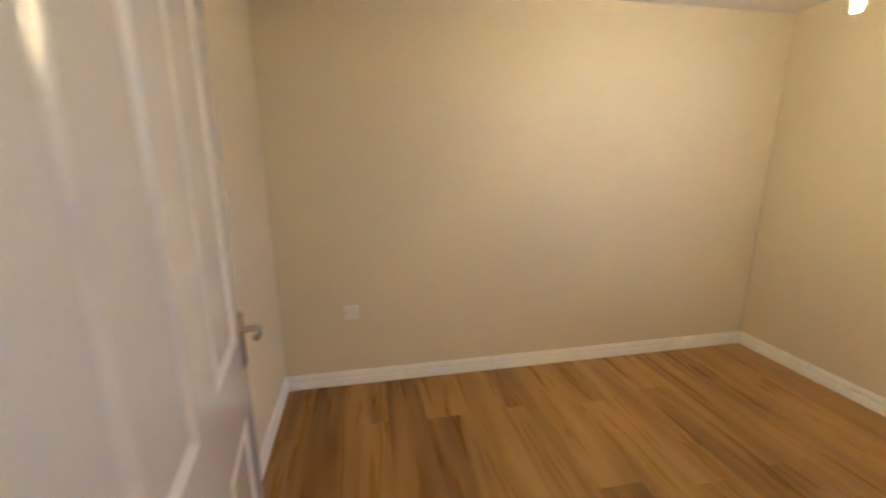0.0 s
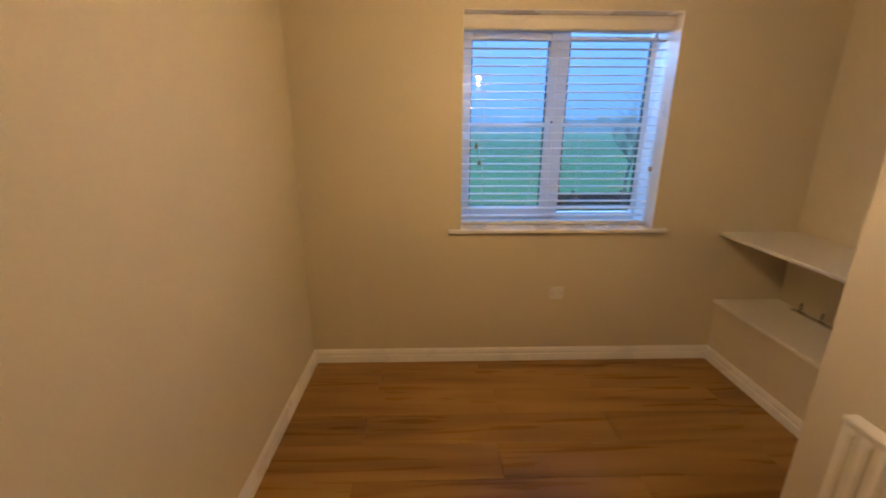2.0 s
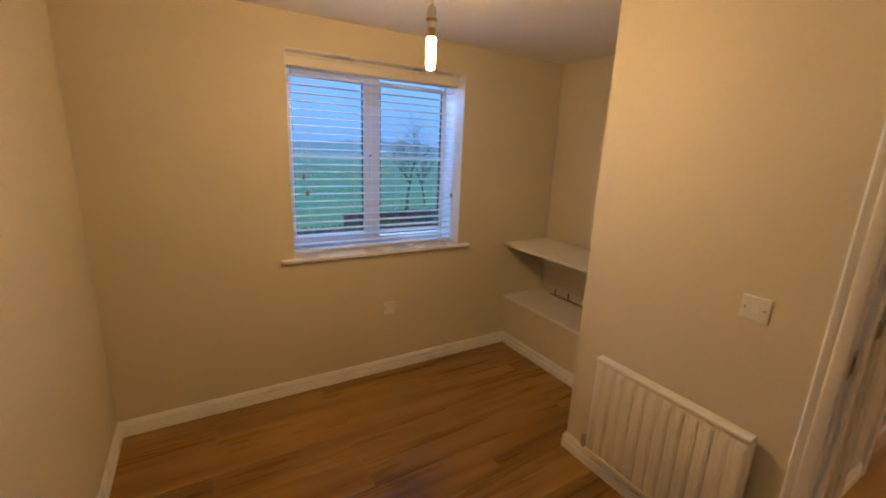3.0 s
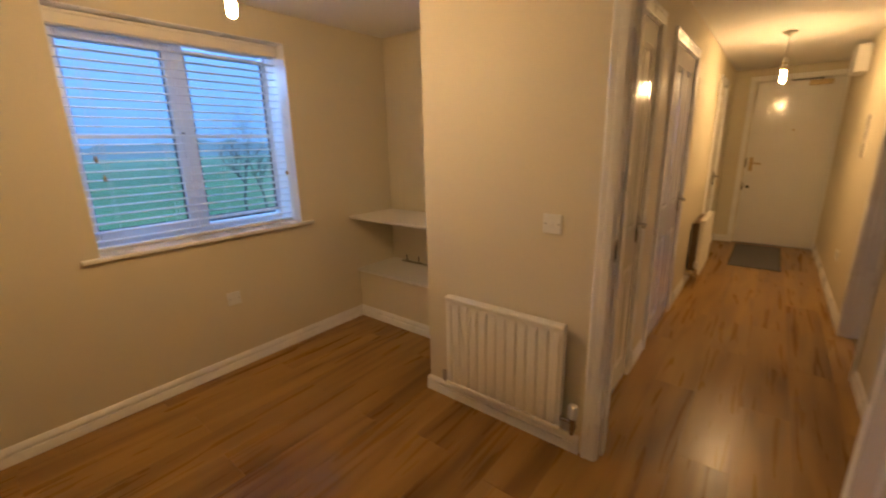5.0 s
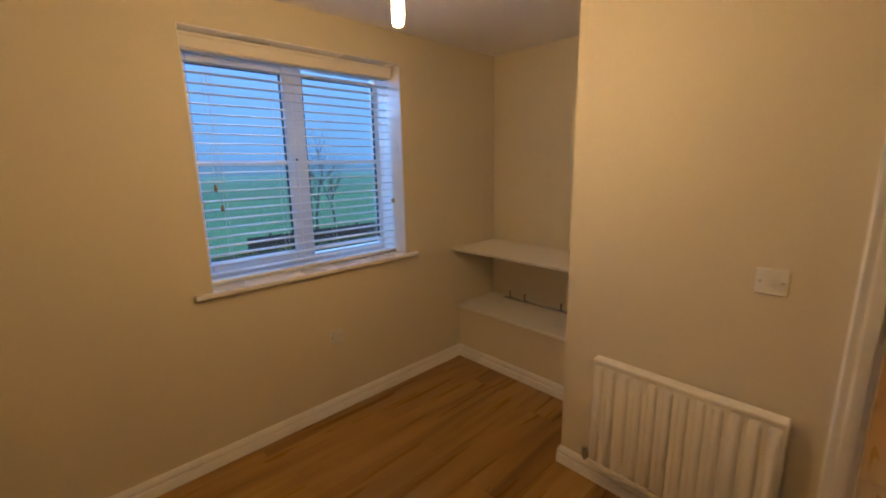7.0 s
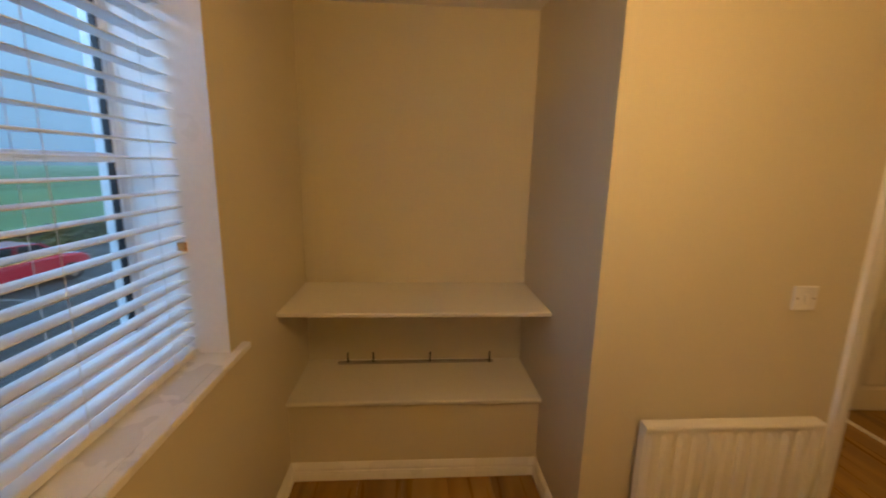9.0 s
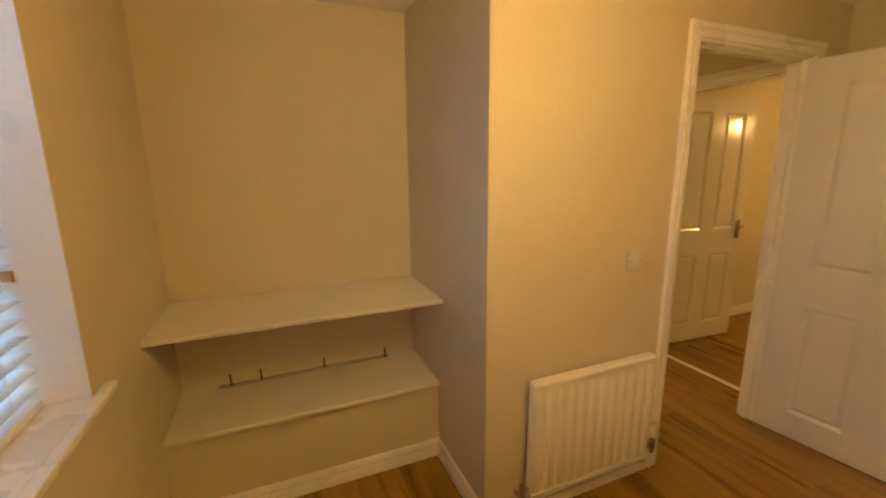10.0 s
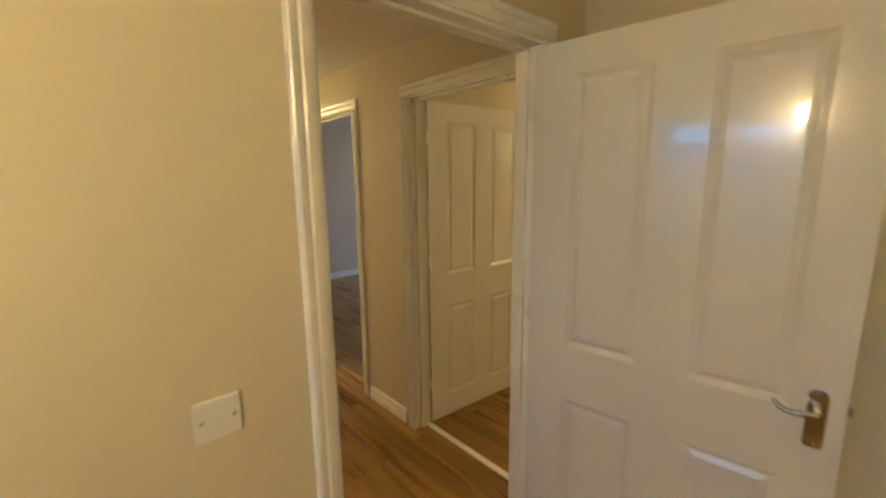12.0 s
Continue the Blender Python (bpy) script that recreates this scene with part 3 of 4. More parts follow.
box(bm, (-0.001, W0, WZ0 - 0.022), (WX + 0.01, W1, WZ0), 0)
part("window_sill", bm, SATIN, window, "white painted window board with rounded nosing", smooth=False)
bm = bmesh.new()
box(bm, (0.10, 0.003, 1.235), (0.125, 0.014, 1.265), 0.002)
part("cord_cleat", bm, ACORN, window)
# painted reveals
bm = bmesh.new()
box(bm, (0.0, W0 - 0.001, WZ0), (WX, W0 + 0.0035, WZ1), 0)
box(bm, (0.0, W1 - 0.0035, WZ0), (WX, W1 + 0.001, WZ1), 0)
box(bm, (0.0, W0 + 0.0035, WZ1 - 0.0035), (WX, W1 - 0.0035, WZ1 + 0.001), 0)
part("window_reveal", bm, SATIN, window, "white painted reveal of the window", smooth=False)

# ---- venetian blind ----
BX = 0.12
blind = thing("venetian_blind", (BX, 0, WZ0), "white wide-slat venetian blind, lowered with slats open", "blind")
b0, b1 = W0 + 0.012, W1 - 0.012
bm = bmesh.new()
box(bm, (-0.028, b0, 1.112), (0.028, b1, 1.178), 0.003)
part("headrail", bm, UPVC, blind, smooth=False)
bm = bmesh.new()
prism(bm, [(-0.034, 0.0), (-0.042, 0.006), (-0.042, 0.052), (-0.048, 0.060), (-0.048, 0.070), (-0.034, 0.072)], (0, b0 - 0.004, 1.106), (1, 0, 0), (0, 0, 1), (0, b1 - b0 + 0.008, 0))
part("valance", bm, SHELF, blind, "cream moulded pelmet strip")
bm = bmesh.new()
arc = [(-0.025 + 0.05 * i / 6, 0.0035 * math.sin(math.pi * i / 6)) for i in range(7)]
prism(bm, arc + [(p, q - 0.0028) for p, q in arc[::-1]], (0, b0, 0), (1, 0, 0), (0, 0, 1), (0, b1 - b0, 0))
slat = mesh_of("slat", bm, SLAT)
slat_z = [0.058 + 0.0456 * i for i in range(24)]
for i, z in enumerate(slat_z):
    s = piece("slat", slat, blind, (random.uniform(-0.001, 0.001), random.uniform(-0.002, 0.002), z))
    s.rotation_euler = (random.uniform(-0.0015, 0.0015), radians(-1.0 + random.uniform(-0.9, 0.9)), 0)
bm = bmesh.new()
box(bm, (-0.026, b0, 0.004), (0.026, b1, 0.024), 0.004, 2)
part("bottom_rail", bm, SLAT, blind, smooth=False)
for y in (0.14, 0.45, 0.745, 1.04):
    for x in (-0.027, 0.027):
        bm = bmesh.new()
        rod(bm, (x, y, 0.02), (x, y, 1.13), 0.0009, 5)
        for z in slat_z:
            rod(bm, (x * 0.95, y, z - 0.004), (0, y, z - 0.0055), 0.0006, 4)
        part("ladder_cord", bm, CORD, blind)
for y, z in ((1.085, 0.47), (1.065, 0.37)):
    bm = bmesh.new()
    rod(bm, (-0.034, y, z + 0.03), (-0.034, y, 1.13), 0.0011, 5)
    cord = part("pull_cord", bm, CORD, blind)
    bm = bmesh.new()
    lathe(bm, [(0.002, z + 0.034), (0.006, z + 0.028), (0.0085, z + 0.012), (0.0075, z + 0.002), (0.003, z)], 12, Matrix.Translation((-0.034, y, 0)))
    part("acorn", bm, ACORN, cord, "small varnished wooden cord weight")

# ---- alcove: boxed ledge, shelf, hook rail ----
ledge = thing("boxed_ledge", (0, 0, 0), "painted boxed-in ledge filling the alcove foot", "built-in shelf")
bm = bmesh.new()
box(bm, (PIER, -0.521, 0), (0, -0.503, 0.406), 0.0)
part("front_panel", bm, PAINT, ledge, smooth=False)
bm = bmesh.new()
box(bm, (PIER + 0.001, BACK, 0.406), (-0.001, -0.470, 0.428), 0.007, 3)
part("ledge_top", bm, SHELF, ledge, "white painted ledge board", smooth=False)
shelf = thing("alcove_shelf", (0, 0, 0), "white painted shelf board across the alcove", "shelf")
bm = bmesh.new()
box(bm, (PIER + 0.001, BACK, 0.860), (-0.001, -0.425, 0.878), 0.002)
part("shelf_board", bm, SHELF, shelf, smooth=False)
bm = bmesh.new()
box(bm, (PIER + 0.02, BACK, 0.822), (-0.02, BACK + 0.02, 0.860), 0.001)
part("batten", bm, PAINT, shelf, smooth=False)

rail = thing("hook_rail", (-0.6, -0.855, 0.428), "slim brushed steel hook rail lying on the ledge", "hook rail")
bm = bmesh.new()
rod(bm, (-0.43, 0, 0.006), (0.43, 0.012, 0.006), 0.006, 12)
part("bar", bm, CHROME, rail)
bm = bmesh.new()
rod(bm, (-0.43, -0.022, 0.005), (0.43, -0.010, 0.005), 0.005, 12)
part("bar", bm, CHROME, rail)
for x in (-0.41, -0.075, 0.238, 0.377):
    bm = bmesh.new()
    rod(bm, (x, 0.004, 0.006), (x, 0.002, 0.062), 0.0045, 10)
    ball(bm, (x, 0.002, 0.062), 0.005, 10, 6)
    box(bm, (x - 0.006, -0.024, 0.003), (x + 0.006, 0.010, 0.009), 0.001)
    part("peg", bm, DARK, rail, "small dark upright peg")


# ---- radiators ----
def turn(bm, m):
    bmesh.ops.transform(bm, matrix=m, verts=bm.verts)
    if m.determinant() < 0:
        bmesh.ops.reverse_faces(bm, faces=bm.faces)


def radiator(name, at, rz, width, height, ribs, label, head_left=False, gap=0.032):
    """A panel radiator that hangs on the plane y = 0 and faces +y."""
    t = thing(name, at, label, "radiator", "panel radiators", "", rz)
    y0, y1 = gap, gap + 0.040
    bm = bmesh.new()
    box(bm, (0, y0, 0), (width, y1, height), 0.006, 2)
    part("panel", bm, RADIATOR, t, smooth=False)
    bm = bmesh.new()
    box(bm, (0.002, y0, height - 0.004), (width - 0.002, y1 + 0.004, height + 0.004), 0.002, 2)
    box(bm, (0, y1 - 0.004, height - 0.015), (width, y1 + 0.009, height + 0.002), 0.004, 2)
    part("top_rail", bm, RADIATOR, t, smooth=False)
    bm = bmesh.new()
    box(bm, (0, y1 - 0.004, 0.0), (width, y1 + 0.008, 0.018), 0.004, 2)
    part("bottom_rail", bm, RADIATOR, t, smooth=False)
    pitch = width / ribs
    bm = bmesh.new()
    h0, h1, r = 0.014, height - 0.024, pitch * 0.35
    k = [(-r, 0, 0), (-r * 0.58, 0.0125, 0.018), (r * 0.58, 0.0125, 0.018), (r, 0, 0)]
    low = [bm.verts.new((x, y, h0 + i)) for x, y, i in k]
    high = [bm.verts.new((x, y, h1 - i)) for x, y, i in k]
    for i in range(3):
        bm.faces.new((low[i], low[i + 1], high[i + 1], high[i]))
    bm.faces.new(low[::-1]), bm.faces.new(high)
    bmesh.ops.recalc_face_normals(bm, faces=bm.faces)
    bmesh.ops.bevel(bm, geom=[e for e in bm.edges if not e.is_boundary], offset=0.004, segments=2, affect="EDGES")
    rib = mesh_of("rib", bm, RADIATOR)
    for i in range(ribs):
        piece("rib", rib, t, (pitch * (i + 0.5), y1 - 0.0005, 0))
    for x in (0.1, width - 0.1):
        bm = bmesh.new()
        box(bm, (x - 0.02, 0, height * 0.3), (x + 0.02, y0 + 0.002, height * 0.8), 0.002)
        part("bracket", bm, RADIATOR, t, smooth=False)
    if gap > 0.05:
        # the shade in the gap behind the panel is put into this block's colour
        bm = bmesh.new()
        box(bm, (0.010, 0.014, 0.03), (width - 0.010, y0 - 0.001, height - 0.03), 0.003)
        part("convector", bm, FINS, t, "convector block behind the panel, painted dark as the gap's shade", smooth=False)
    ym = (y0 + y1) / 2
    flip = Matrix.Translation((width, 0, 0)) @ Matrix.Diagonal((-1, 1, 1, 1)) if head_left else Matrix()
    bm = bmesh.new()
    rod(bm, (width, ym, 0.05), (width + 0.06, ym, 0.05), 0.010, 14)
    rod(bm, (width + 0.055, ym, -0.012), (width + 0.055, ym, 0.06), 0.010, 12)
    rod(bm, (width + 0.055, ym, 0.0), (width + 0.055, 0.0, 0.0), 0.0075, 12)
    rod(bm, (width + 0.055, ym, 0.01), (width + 0.055, ym, 0.072), 0.014, 8)
    turn(bm, flip)
    part("valve_body", bm, CHROME, t, "chrome valve and tail pipe")
    bm = bmesh.new()
    lathe(bm, [(0.016, 0.072), (0.021, 0.078), (0.021, 0.125), (0.019, 0.137), (0.012, 0.142)], 18, Matrix.Translation((width + 0.055, ym, 0)))
    turn(bm, flip)
    part("valve_head", bm, PLASTIC, t, "white thermostatic valve head")
    bm = bmesh.new()
    rod(bm, (0, ym, 0.03), (-0.03, ym, 0.03), 0.009, 14)
    rod(bm, (-0.028, ym, -0.012), (-0.028, 0.0, -0.012), 0.0075, 12)
    rod(bm, (-0.028, ym, 0.0), (-0.028, ym, 0.055), 0.013, 8)
    turn(bm, flip)
    part("lockshield", bm, STEEL, t, "small metal lockshield valve")
    return t


radiator("radiator", (-2.030, 0, 0.140), 0, 0.655, 0.51, 12, "cream-white ribbed panel radiator under the light switch", head_left=True)
radiator("radiator", (HALL_E, -3.58, 0.12), 90, 0.66, 0.54, 12, "cream-white panel radiator on the hallway wall", gap=0.075)


# ---- switch, sockets ----
def plate(name, at, rz, w, label, category, group, kind):
    t = thing(name, at, label, category, group, "", rz)
    bm = bmesh.new()
    box(bm, (-w / 2, 0, -0.043), (w / 2, 0.009, 0.043), 0.003, 2)
    part("face_plate", bm, PLASTIC, t, smooth=False)
    for x in (-w / 2 + 0.013, w / 2 - 0.013):
        bm = bmesh.new()
        rod(bm, (x, 0.008, 0), (x, 0.0102, 0), 0.004, 12)
        part("screw", bm, STEEL, t)
    if kind == "switch":
        bm = bmesh.new()
        prism(bm, [(0.008, -0.014), (0.0165, -0.014), (0.0115, 0.014), (0.008, 0.014)], (-0.0085, 0, 0), (0, 1, 0), (0, 0, 1), (0.017, 0, 0))
        part("rocker", bm, PLASTIC, t, smooth=False)
    elif kind == "socket":
        for x in ((0,) if w < 0.1 else (-0.036, 0.036)):
            bm = bmesh.new()
            box(bm, (x - 0.003, 0.0085, 0.008), (x + 0.003, 0.0096, 0.017))
            box(bm, (x - 0.014, 0.0085, -0.012), (x - 0.008, 0.0096, -0.007))
            box(bm, (x + 0.008, 0.0085, -0.012), (x + 0.014, 0.0096, -0.007))
            part("pin_slot", bm, RUBBER, t)
    else:
        bm = bmesh.new()
        rod(bm, (0, 0.008, 0), (0, 0.013, 0), 0.007, 14)
        part("aerial_outlet", bm, PLASTIC, t)
    return t


plate("light_switch", (-1.925, 0, 1.088), 0, 0.086, "white single-rocker light switch on the magnolia wall", "light switch", "", "switch")
plate("wall_outlet", (0, 0.557, 0.484), 90, 0.086, "white aerial outlet plate under the window", "outlet", "wall outlets", "aerial")
plate("wall_socket", (-2.86, NORTH, 0.478), 180, 0.086, "white square socket plate low on the plain wall", "socket", "wall outlets", "blank")
plate("wall_socket", (HALL_W, -3.25, 0.40), -90, 0.146, "white double socket on the hallway wall", "socket", "wall outlets", "socket")


# ---- pendant lamps ----
def pendant(x, y, bulb_z, label, glass=BULB, share=1.0):
    t = thing("pendant_lamp", (x, y, H), label, "ceiling lamp", "bare pendant lamps")
    drop = bulb_z - H
    bm = bmesh.new()
    lathe(bm, [(0.050, 0.0), (0.050, -0.008), (0.042, -0.018), (0.020, -0.026), (0.008, -0.036)], 28)
    part("ceiling_rose", bm, PLASTIC, t)
    bm = bmesh.new()
    rod(bm, (0, 0, -0.03), (0, 0, drop + 0.138), 0.0032, 8)
    part("flex", bm, PLASTIC, t)
    bm = bmesh.new()
    lathe(bm, [(0.005, drop + 0.142), (0.012, drop + 0.136), (0.0165, drop + 0.124), (0.0175, drop + 0.072), (0.0165, drop + 0.070)], 20)
    holder = part("lamp_holder", bm, PLASTIC, t)
    bm = bmesh.new()
    lathe(bm, [(0.0178, drop + 0.100), (0.0192, drop + 0.098), (0.0192, drop + 0.092), (0.0178, drop + 0.090)], 20)
    part("holder_ring", bm, BRASS, holder, "dull brass holder ring")
    bm = bmesh.new()
    lathe(bm, [(0.0135, drop + 0.072), (0.0135, drop + 0.056), (0.0155, drop + 0.052), (0.0155, drop + 0.040), (0.012, drop + 0.038)], 20)
    part("bulb_cap", bm, BRASS, t, "brass-coloured bulb cap")
    bm = bmesh.new()
    lathe(bm, [(0.010, drop + 0.046), (0.0145, drop + 0.040), (0.0145, drop - 0.048), (0.011, drop - 0.058), (0.005, drop - 0.062)], 18)
    part("bulb", bm, glass, t, "lit warm-white tubular bulb")
    # extra downward spot below the bulb, on top of its glowing glass
    down = bpy.data.lights.new("bulb_down_fill", "SPOT")
    down.energy, down.color, down.shadow_soft_size = BULB_DOWN * share, BULB_COLOUR, 0.02
    down.spot_size, down.spot_blend = radians(178), 1.0
    new("bulb_down_fill", down).matrix_world = look((x, y, bulb_z - 0.085), (x, y + 0.001, 0))


pendant(-1.165, 0.910, 1.915, "bare lit bulb on a white ceiling pendant")
pendant(-2.60, -3.04, 1.93, "bare lit bulb on a hallway pendant", BULB, 2.2)
pendant(-5.0, -0.05, 1.88, "bare lit bulb on a pendant in the side room", BULB_SMALL, 1.2)

# ---- hallway things ----
mat = thing("door_mat", (-2.625, -4.56, 0.0), "dark grey ribbed mat before the front door", "door mat")
bm = bmesh.new()
box(bm, (-0.245, -0.62, 0.0), (0.245, 0.62, 0.007), 0.003)
part("backing", bm, RUBBER, mat, smooth=False)
bm = bmesh.new()
for i in range(30):
    x = -0.225 + 0.0152 * i
    box(bm, (x, -0.60, 0.006), (x + 0.011, 0.60, 0.0115), 0.002)
tagged(part("mat_surface", bm, MAT_FABRIC, mat, smooth=False), kind="stuff")

unit = thing("consumer_unit", (HALL_W, -4.05, 1.99), "white boxed fuse unit high on the hallway wall", "fuse box")
bm = bmesh.new()
box(bm, (0, -0.18, 0), (0.105, 0.18, 0.24), 0.008, 2)
part("housing", bm, PLASTIC, unit, smooth=False)
bm = bmesh.new()
box(bm, (0.103, -0.15, 0.05), (0.110, 0.15, 0.16), 0.003)
part("cover_flap", bm, PLASTIC, unit, smooth=False)

hooks = thing("wall_ornament", (HALL_W, -3.13, 1.25), "slim pale metal scroll ornament on the hallway wall", "wall ornament")
bm = bmesh.new()
for c, r in ((0.07, 0.055), (0.18, 0.045), (0.28, 0.05)):
    pts = [(0.012, r * math.cos(a) * 0.6, c + r * math.sin(a)) for a in [2 * math.pi * i / 14 for i in range(15)]]
    tube(bm, pts, 0.006, 6)
part("scroll", bm, STEEL, hooks)
bm = bmesh.new()
box(bm, (0, -0.008, 0.0), (0.012, 0.008, 0.34), 0.003)
part("spine", bm, STEEL, hooks, smooth=False)

# ---- outside ----
GZ = -2.75
bm = bmesh.new()
bmesh.ops.create_grid(bm, x_segments=2, y_segments=2, size=900, matrix=Matrix.Translation((0, 0, GZ)))
tagged(part("ground", bm, FIELD, smooth=False), "flat winter-green grass field", "ground", "", "structure")
# this far sheet glows by itself: its haze is painted into the emission
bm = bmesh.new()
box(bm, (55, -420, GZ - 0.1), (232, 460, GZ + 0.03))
tagged(part("backdrop", bm, FAR_FIELD, smooth=False), "far green field with haze painted on as a glow", "distant field", "", "structure")
bm = bmesh.new()
box(bm, (0.3, -40, GZ - 0.2), (15.6, 30, GZ + 0.004))
tagged(part("car_park", bm, ASPHALT, smooth=False), "damp grey asphalt parking court", "road", "", "structure")
for i in range(8):
    bm = bmesh.new()
    y = -19 + 2.5 * i
    box(bm, (10.2, y, GZ), (15.0, y + 0.09, GZ + 0.008))
    tagged(part("parking_line", bm, LINE_PAINT, smooth=False), "worn white parking bay line on the asphalt", "road marking", "parking lines", "structure")
bm = bmesh.new()
box(bm, (15.6, -40, GZ - 0.2), (15.75, 30, GZ + 0.12), 0.01)
tagged(part("kerb", bm, CONCRETE, smooth=False), "grey concrete kerb along the parking court", "kerb", "", "structure")
solid("wall_outer", [((0.30, -6, GZ), (0.33, -0.06, 2.6)), ((0.30, 1.24, GZ), (0.33, 8, 2.6)), ((0.30, -0.06, GZ), (0.33, 1.24, 0.86)), ((0.30, -0.06, 2.13), (0.33, 1.24, 2.6))],
      RENDER, "brown brick outer skin of the building", "wall")


def fence(x, y0, y1):
    t = thing("fence", (x, y0, GZ), "low dark weathered board fence by the field", "fence")
    bm = bmesh.new()
    box(bm, (-0.012, 0, 0), (0.012, 0.145, 1.05), 0.004)
    board = mesh_of("board", bm, FENCE, False)
    bm = bmesh.new()
    box(bm, (-0.05, -0.05, 0), (0.05, 0.05, 1.15), 0.008)
    post = mesh_of("post", bm, FENCE, False)
    k = int((y1 - y0) / 0.15)
    for i in range(min(k, 240)):
        piece("board", board, t, (0.03, 0.15 * i, random.uniform(-0.015, 0.015)))
    for i in range(int((y1 - y0) / 2.4) + 1):
        piece("post", post, t, (0, 2.4 * i, 0))


fence(17.6, -32, -4.5)


def hedge(label, cx, cy, lx, ly, h, count, seed):
    """A shrub belt of many small leaf clumps on a few stems."""
    rnd = random.Random(seed)
    vs, fs = [], []
    for _ in range(count):
        u, v = rnd.uniform(-1, 1), rnd.uniform(-1, 1)
        top = h * (0.65 + 0.35 * noise.noise(Vector((cx + u * lx, cy + v * ly, seed)) * 0.8)) * math.sqrt(max(0.05, 1 - u * u * 0.8))
        p = Vector((cx + u * lx, cy + v * ly, GZ + top * rnd.random() ** 0.6))
        for _ in range(3):
            d = Vector((rnd.gauss(0, 1), rnd.gauss(0, 1), rnd.gauss(0, 1))).normalized()
            e = d.orthogonal().normalized()
            s = rnd.uniform(0.05, 0.13)
            o = p + Vector((rnd.gauss(0, 0.07), rnd.gauss(0, 0.07), rnd.gauss(0, 0.05)))
            k = len(vs)
            vs += [o - d * s, o + e * s * 0.45, o + d * s, o - e * s * 0.45]
            fs.append((k, k + 1, k + 2, k + 3))
    me = bpy.data.meshes.new("hedge")
    me.from_pydata([tuple(q) for q in vs], [], fs)
    me.materials.append(LEAF)
    tagged(new("hedge", me), label, "hedge", "hedges", "stuff")


hedge("scrubby brown-green hedge along the field edge", 16.7, -3, 0.7, 8, 0.75, 5000, 3)
hedge("scrubby brown-green shrubs by the parking court", 14.6, -6.2, 0.8, 2.6, 1.2, 2600, 5)
hedge("scrubby hedge behind the parked car", 16.9, -21, 0.6, 8, 1.3, 4000, 8)


def bare_tree(name, at, height, seed, label):
    rnd = random.Random(seed)
    t = thing(name, at, label, "tree", "bare trees")
    trunk, crown = bmesh.new(), bmesh.new()

    def grow(p, d, length, r, depth):
        bm = trunk if depth < 1 else crown
        q = p
        n = 4 if depth < 2 else 2
        for i in range(n):
            e = (d + Vector((rnd.gauss(0, 0.14), rnd.gauss(0, 0.14), rnd.gauss(0.04, 0.06)))).normalized()
            r0, r1 = r * (1 - 0.5 * i / n), r * (1 - 0.5 * (i + 1) / n)
            nxt = q + e * (length / n)
            rod(bm, q, nxt, r0, 7 if depth < 2 else 4, r1)
            if depth < 4 and (i > 0 or depth > 0):
                for _ in range(2 if depth < 3 else 1):
                    side = Vector((rnd.gauss(0, 1), rnd.gauss(0, 1), rnd.uniform(0.1, 0.9))).normalized()
                    grow(nxt, (e * 0.55 + side * 0.8).normalized(), length * rnd.uniform(0.42, 0.62), r1 * 0.6, depth + 1)
            q, d = nxt, e

    grow(Vector((0, 0, 0)), Vector((0.05, 0.02, 1)), height * 0.62, height * 0.015, 0)
    part("trunk", trunk, BARK, t)
    part("crown", crown, BARK, t, "bare winter limbs and twigs")


bare_tree("tree", (24, -11.2, GZ), 6.2, 11, "small bare winter tree at the field edge")
bare_tree("tree", (25.5, -13.4, GZ), 5.0, 4, "small bare winter tree at the field edge")

# tree line far off; its pale blue haze is painted as emission
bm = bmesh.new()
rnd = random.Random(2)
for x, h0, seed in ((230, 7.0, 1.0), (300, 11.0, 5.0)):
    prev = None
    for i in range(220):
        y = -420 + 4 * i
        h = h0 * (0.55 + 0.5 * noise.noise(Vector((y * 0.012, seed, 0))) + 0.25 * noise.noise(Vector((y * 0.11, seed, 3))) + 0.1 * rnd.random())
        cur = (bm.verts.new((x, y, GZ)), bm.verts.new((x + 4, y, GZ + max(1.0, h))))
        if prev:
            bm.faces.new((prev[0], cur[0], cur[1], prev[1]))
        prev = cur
tagged(part("backdrop", bm, HAZE), "far line of woods beyond the field, haze painted on as a glow", "distant woods", "", "structure")


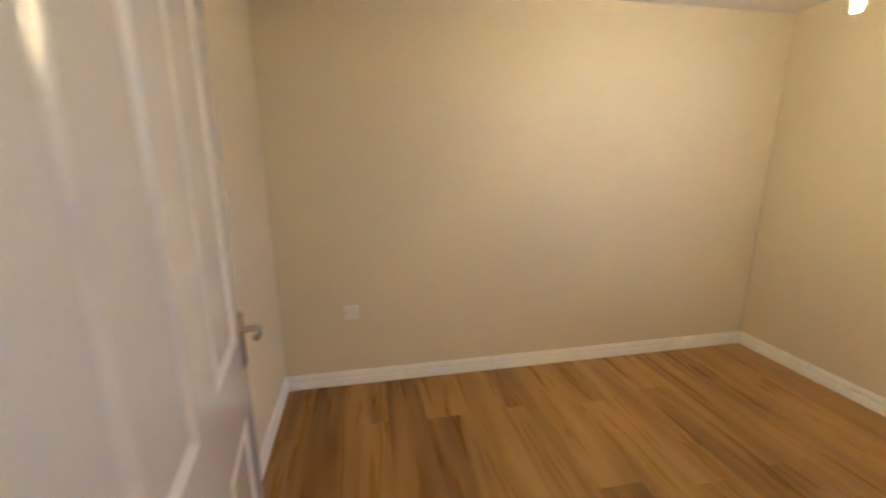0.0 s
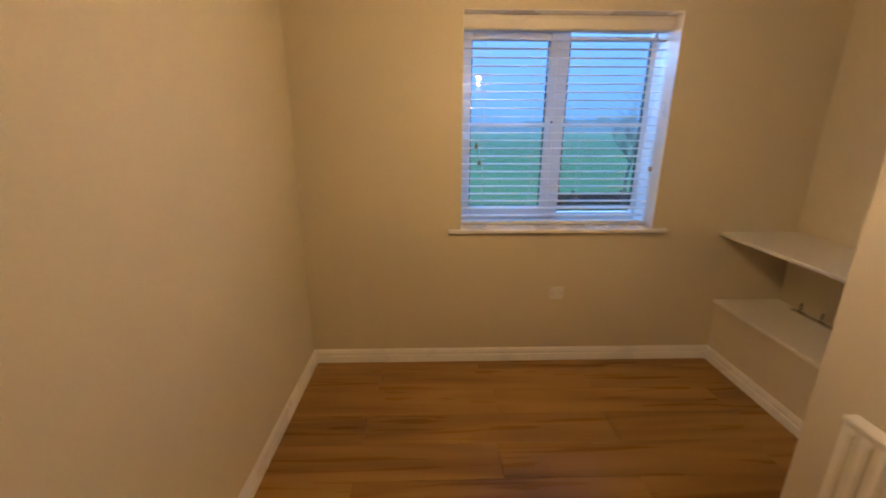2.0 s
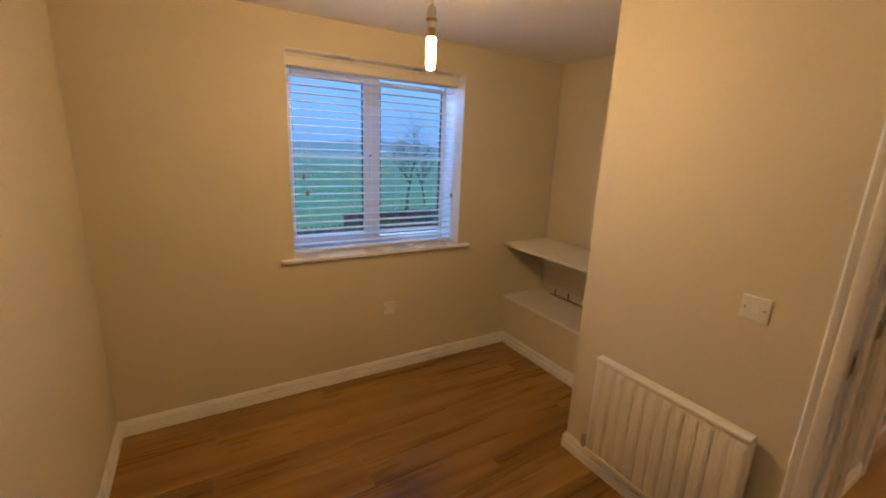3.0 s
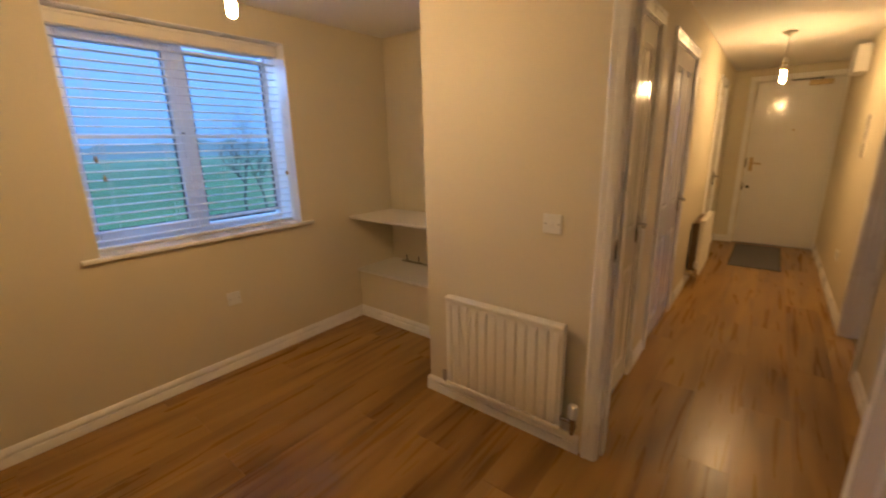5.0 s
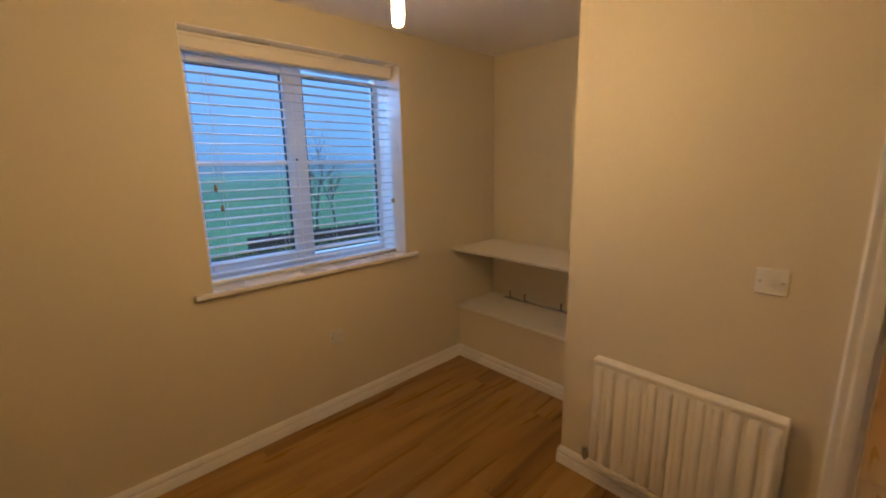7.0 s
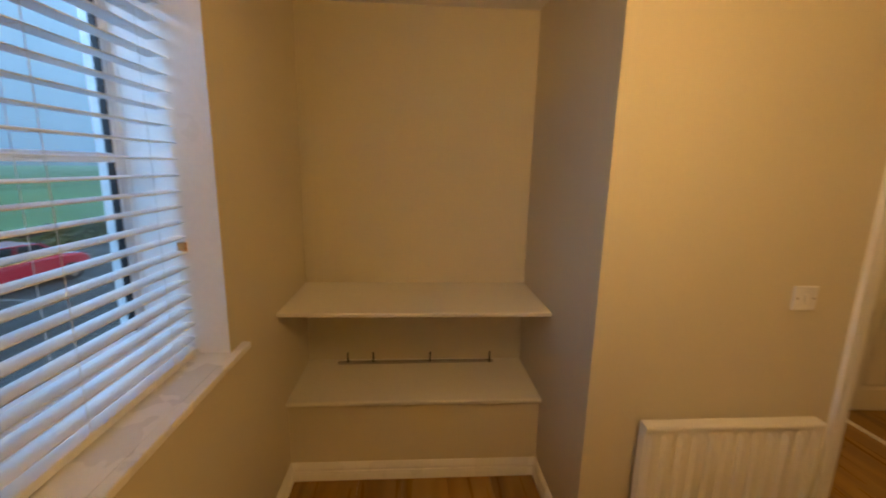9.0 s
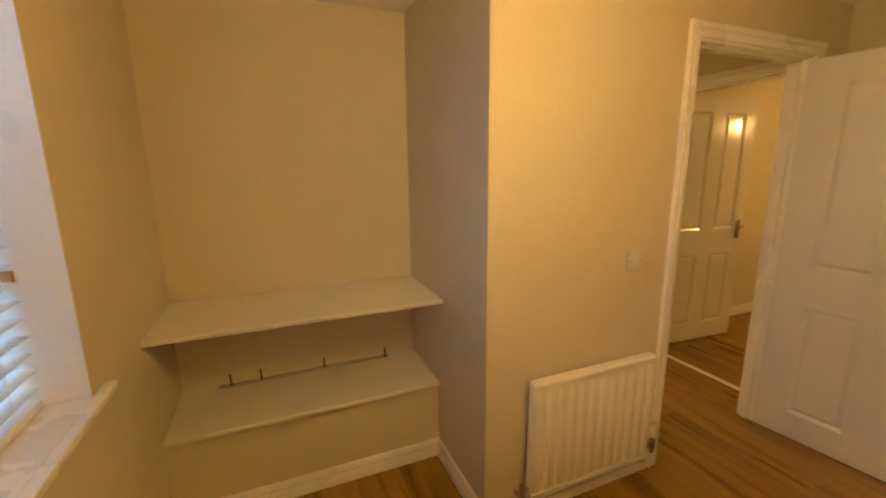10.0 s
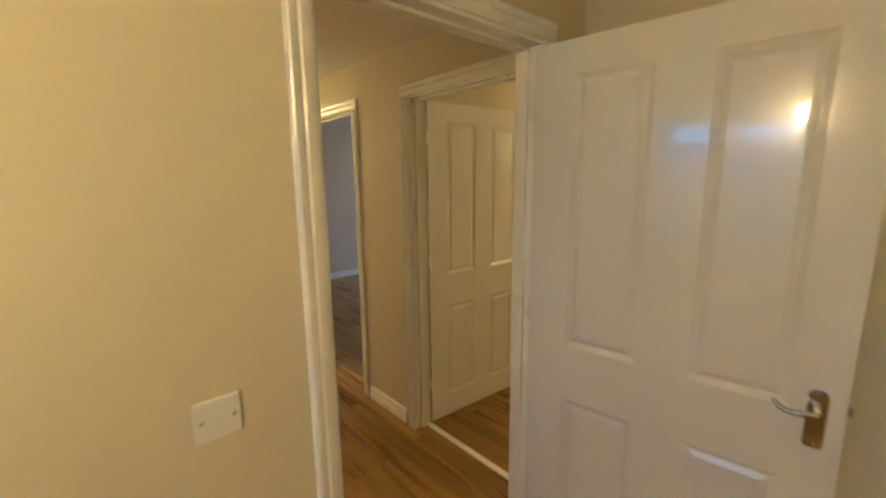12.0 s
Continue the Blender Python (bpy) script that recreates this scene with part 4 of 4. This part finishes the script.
def car(at, rz):
    t = thing("car", at, "parked red hatchback car beyond the window", "car", "", "", rz)
    bm = bmesh.new()
    side = [(-1.95, 0.30), (-1.98, 0.62), (-1.85, 0.86), (-1.0, 0.96), (1.55, 0.96), (1.86, 0.84), (1.95, 0.55), (1.90, 0.28), (1.55, 0.22), (-1.6, 0.22)]
    prism(bm, side, (0, -0.82, 0), (1, 0, 0), (0, 0, 1), (0, 1.64, 0))
    bmesh.ops.bevel(bm, geom=list(bm.edges), offset=0.07, segments=3, affect="EDGES")
    part("body", bm, CAR_RED, t)
    bm = bmesh.new()
    cab = [(-1.05, 0.94), (-0.45, 1.40), (0.95, 1.43), (1.60, 0.94)]
    prism(bm, cab, (0, -0.70, 0), (1, 0, 0), (0, 0, 1), (0, 1.40, 0))
    bmesh.ops.bevel(bm, geom=list(bm.edges), offset=0.05, segments=2, affect="EDGES")
    part("cabin_glass", bm, CAR_GLASS, t, "dark side and rear glass")
    bm = bmesh.new()
    prism(bm, [(-0.52, 1.395), (-0.45, 1.435), (0.98, 1.46), (1.06, 1.40)], (0, -0.66, 0), (1, 0, 0), (0, 0, 1), (0, 1.32, 0))
    bmesh.ops.bevel(bm, geom=list(bm.edges), offset=0.02, segments=2, affect="EDGES")
    part("roof", bm, CAR_RED, t)
    for y in (-0.72, 0.70):
        for a, b in (((-1.05, y, 0.95), (-0.46, y, 1.42)), ((0.30, y, 0.95), (0.25, y, 1.43)), ((1.58, y, 0.95), (0.98, y, 1.43))):
            bm = bmesh.new()
            rod(bm, a, b, 0.035, 6)
            part("pillar", bm, CAR_RED, t)
    for x in (-1.25, 1.22):
        for y in (-0.80, 0.80):
            bm = bmesh.new()
            rod(bm, (x, y - 0.1, 0.31), (x, y + 0.1, 0.31), 0.31, 24)
            wheel = part("wheel", bm, TYRE, t)
            bm = bmesh.new()
            rod(bm, (x, y - 0.105, 0.31), (x, y + 0.105, 0.31), 0.20, 16)
            part("rim", bm, STEEL, wheel)
    for x, y, m, n in ((-1.93, -0.62, LAMP_CLEAR, "headlight"), (-1.93, 0.62, LAMP_CLEAR, "headlight"), (1.88, -0.66, CAR_RED, "tail_light"), (1.88, 0.66, CAR_RED, "tail_light")):
        bm = bmesh.new()
        ball(bm, (x, y, 0.70), 0.13, 12, 8, (0.5, 1.1, 0.7))
        part(n, bm, m, t)


car((12.9, -12.9, GZ + 0.008), 75)


def wheelie_bin(at, rz):
    t = thing("wheelie_bin", at, "blue plastic wheelie bin on the asphalt", "bin", "wheelie bins", "", rz)
    bm = bmesh.new()
    prism(bm, [(-0.20, 0.06), (0.20, 0.06), (0.27, 0.98), (-0.27, 0.98)], (0, -0.25, 0), (1, 0, 0), (0, 0, 1), (0, 0.5, 0))
    bmesh.ops.bevel(bm, geom=list(bm.edges), offset=0.025, segments=2, affect="EDGES")
    part("body", bm, BIN_BLUE, t)
    bm = bmesh.new()
    prism(bm, [(-0.30, 0.98), (0.30, 0.98), (0.26, 1.06), (-0.24, 1.07)], (0, -0.29, 0), (1, 0, 0), (0, 0, 1), (0, 0.58, 0))
    bmesh.ops.bevel(bm, geom=list(bm.edges), offset=0.02, segments=2, affect="EDGES")
    part("lid", bm, BIN_BLUE, t)
    for y in (-0.24, 0.24):
        bm = bmesh.new()
        rod(bm, (0.2, y - 0.03, 0.1), (0.2, y + 0.03, 0.1), 0.1, 16)
        part("wheel", bm, TYRE, t)
    bm = bmesh.new()
    rod(bm, (0.31, -0.24, 1.0), (0.31, 0.24, 1.0), 0.016, 8)
    part("handle", bm, BIN_BLUE, t)


wheelie_bin((8.3, -3.7, GZ + 0.008), 20)
wheelie_bin((9.2, -6.3, GZ + 0.008), 35)

# ---- floorboards ----
floor = thing("floor", (0, 0, 0), "warm oak-effect laminate plank floor", "floor", "", "structure")
PLANK_W, PLANK_L = 0.2145, 1.285
JOINT_X, JOINT_Y = -2.253, 1.68
lengths = {}


def plank_mesh(length, width):
    key = (round(length, 3), round(width, 3))
    if key not in lengths:
        bm = bmesh.new()
        box(bm, (0.0002, 0.0002, -0.012), (key[1] - 0.0002, key[0] - 0.0002, 0), 0.0)
        bmesh.ops.bevel(bm, geom=[e for e in bm.edges if all(v.co.z > -0.001 for v in e.verts)], offset=0.0008, segments=1, affect="EDGES")
        lengths[key] = mesh_of("plank", bm, FLOORING, False)
    return lengths[key]


def lay(x0, x1, spans, seed):
    """Rows of boards along y; spans(x) gives where a row starts and ends."""
    rnd = random.Random(seed)
    row = math.floor((x0 - JOINT_X) / PLANK_W)
    x = x0
    while x < x1 - 0.005:
        row += 1
        w = min(JOINT_X + row * PLANK_W, x1) - x
        if w < 0.004:
            continue
        y0, y1 = spans(x + w / 2)
        joint = JOINT_Y + (PLANK_L / 2 if row % 2 else 0.0) + rnd.uniform(-0.04, 0.04)
        y = joint - PLANK_L * math.ceil((joint - y0) / PLANK_L)
        while y < y1 - 0.005:
            a, b = max(y, y0), min(y + PLANK_L, y1)
            if b - a > 0.01:
                piece("plank", plank_mesh(b - a, w), floor, (x, a, 0))
            y += PLANK_L
        x += w


def bedroom_and_hall(x):
    return (END if x < HALL_E else 0.0 if x < PIER else -0.5), NORTH


lay(WEST, 0.0, bedroom_and_hall, 1)
lay(HALL_W - 0.11, WEST, lambda x: (END, -0.1), 3)
lay(-5.9, HALL_W - 0.11, lambda x: (-1.2, 1.6), 4)
lay(-7.2, HALL_W - 0.11, lambda x: (-5.0, -1.3), 5)
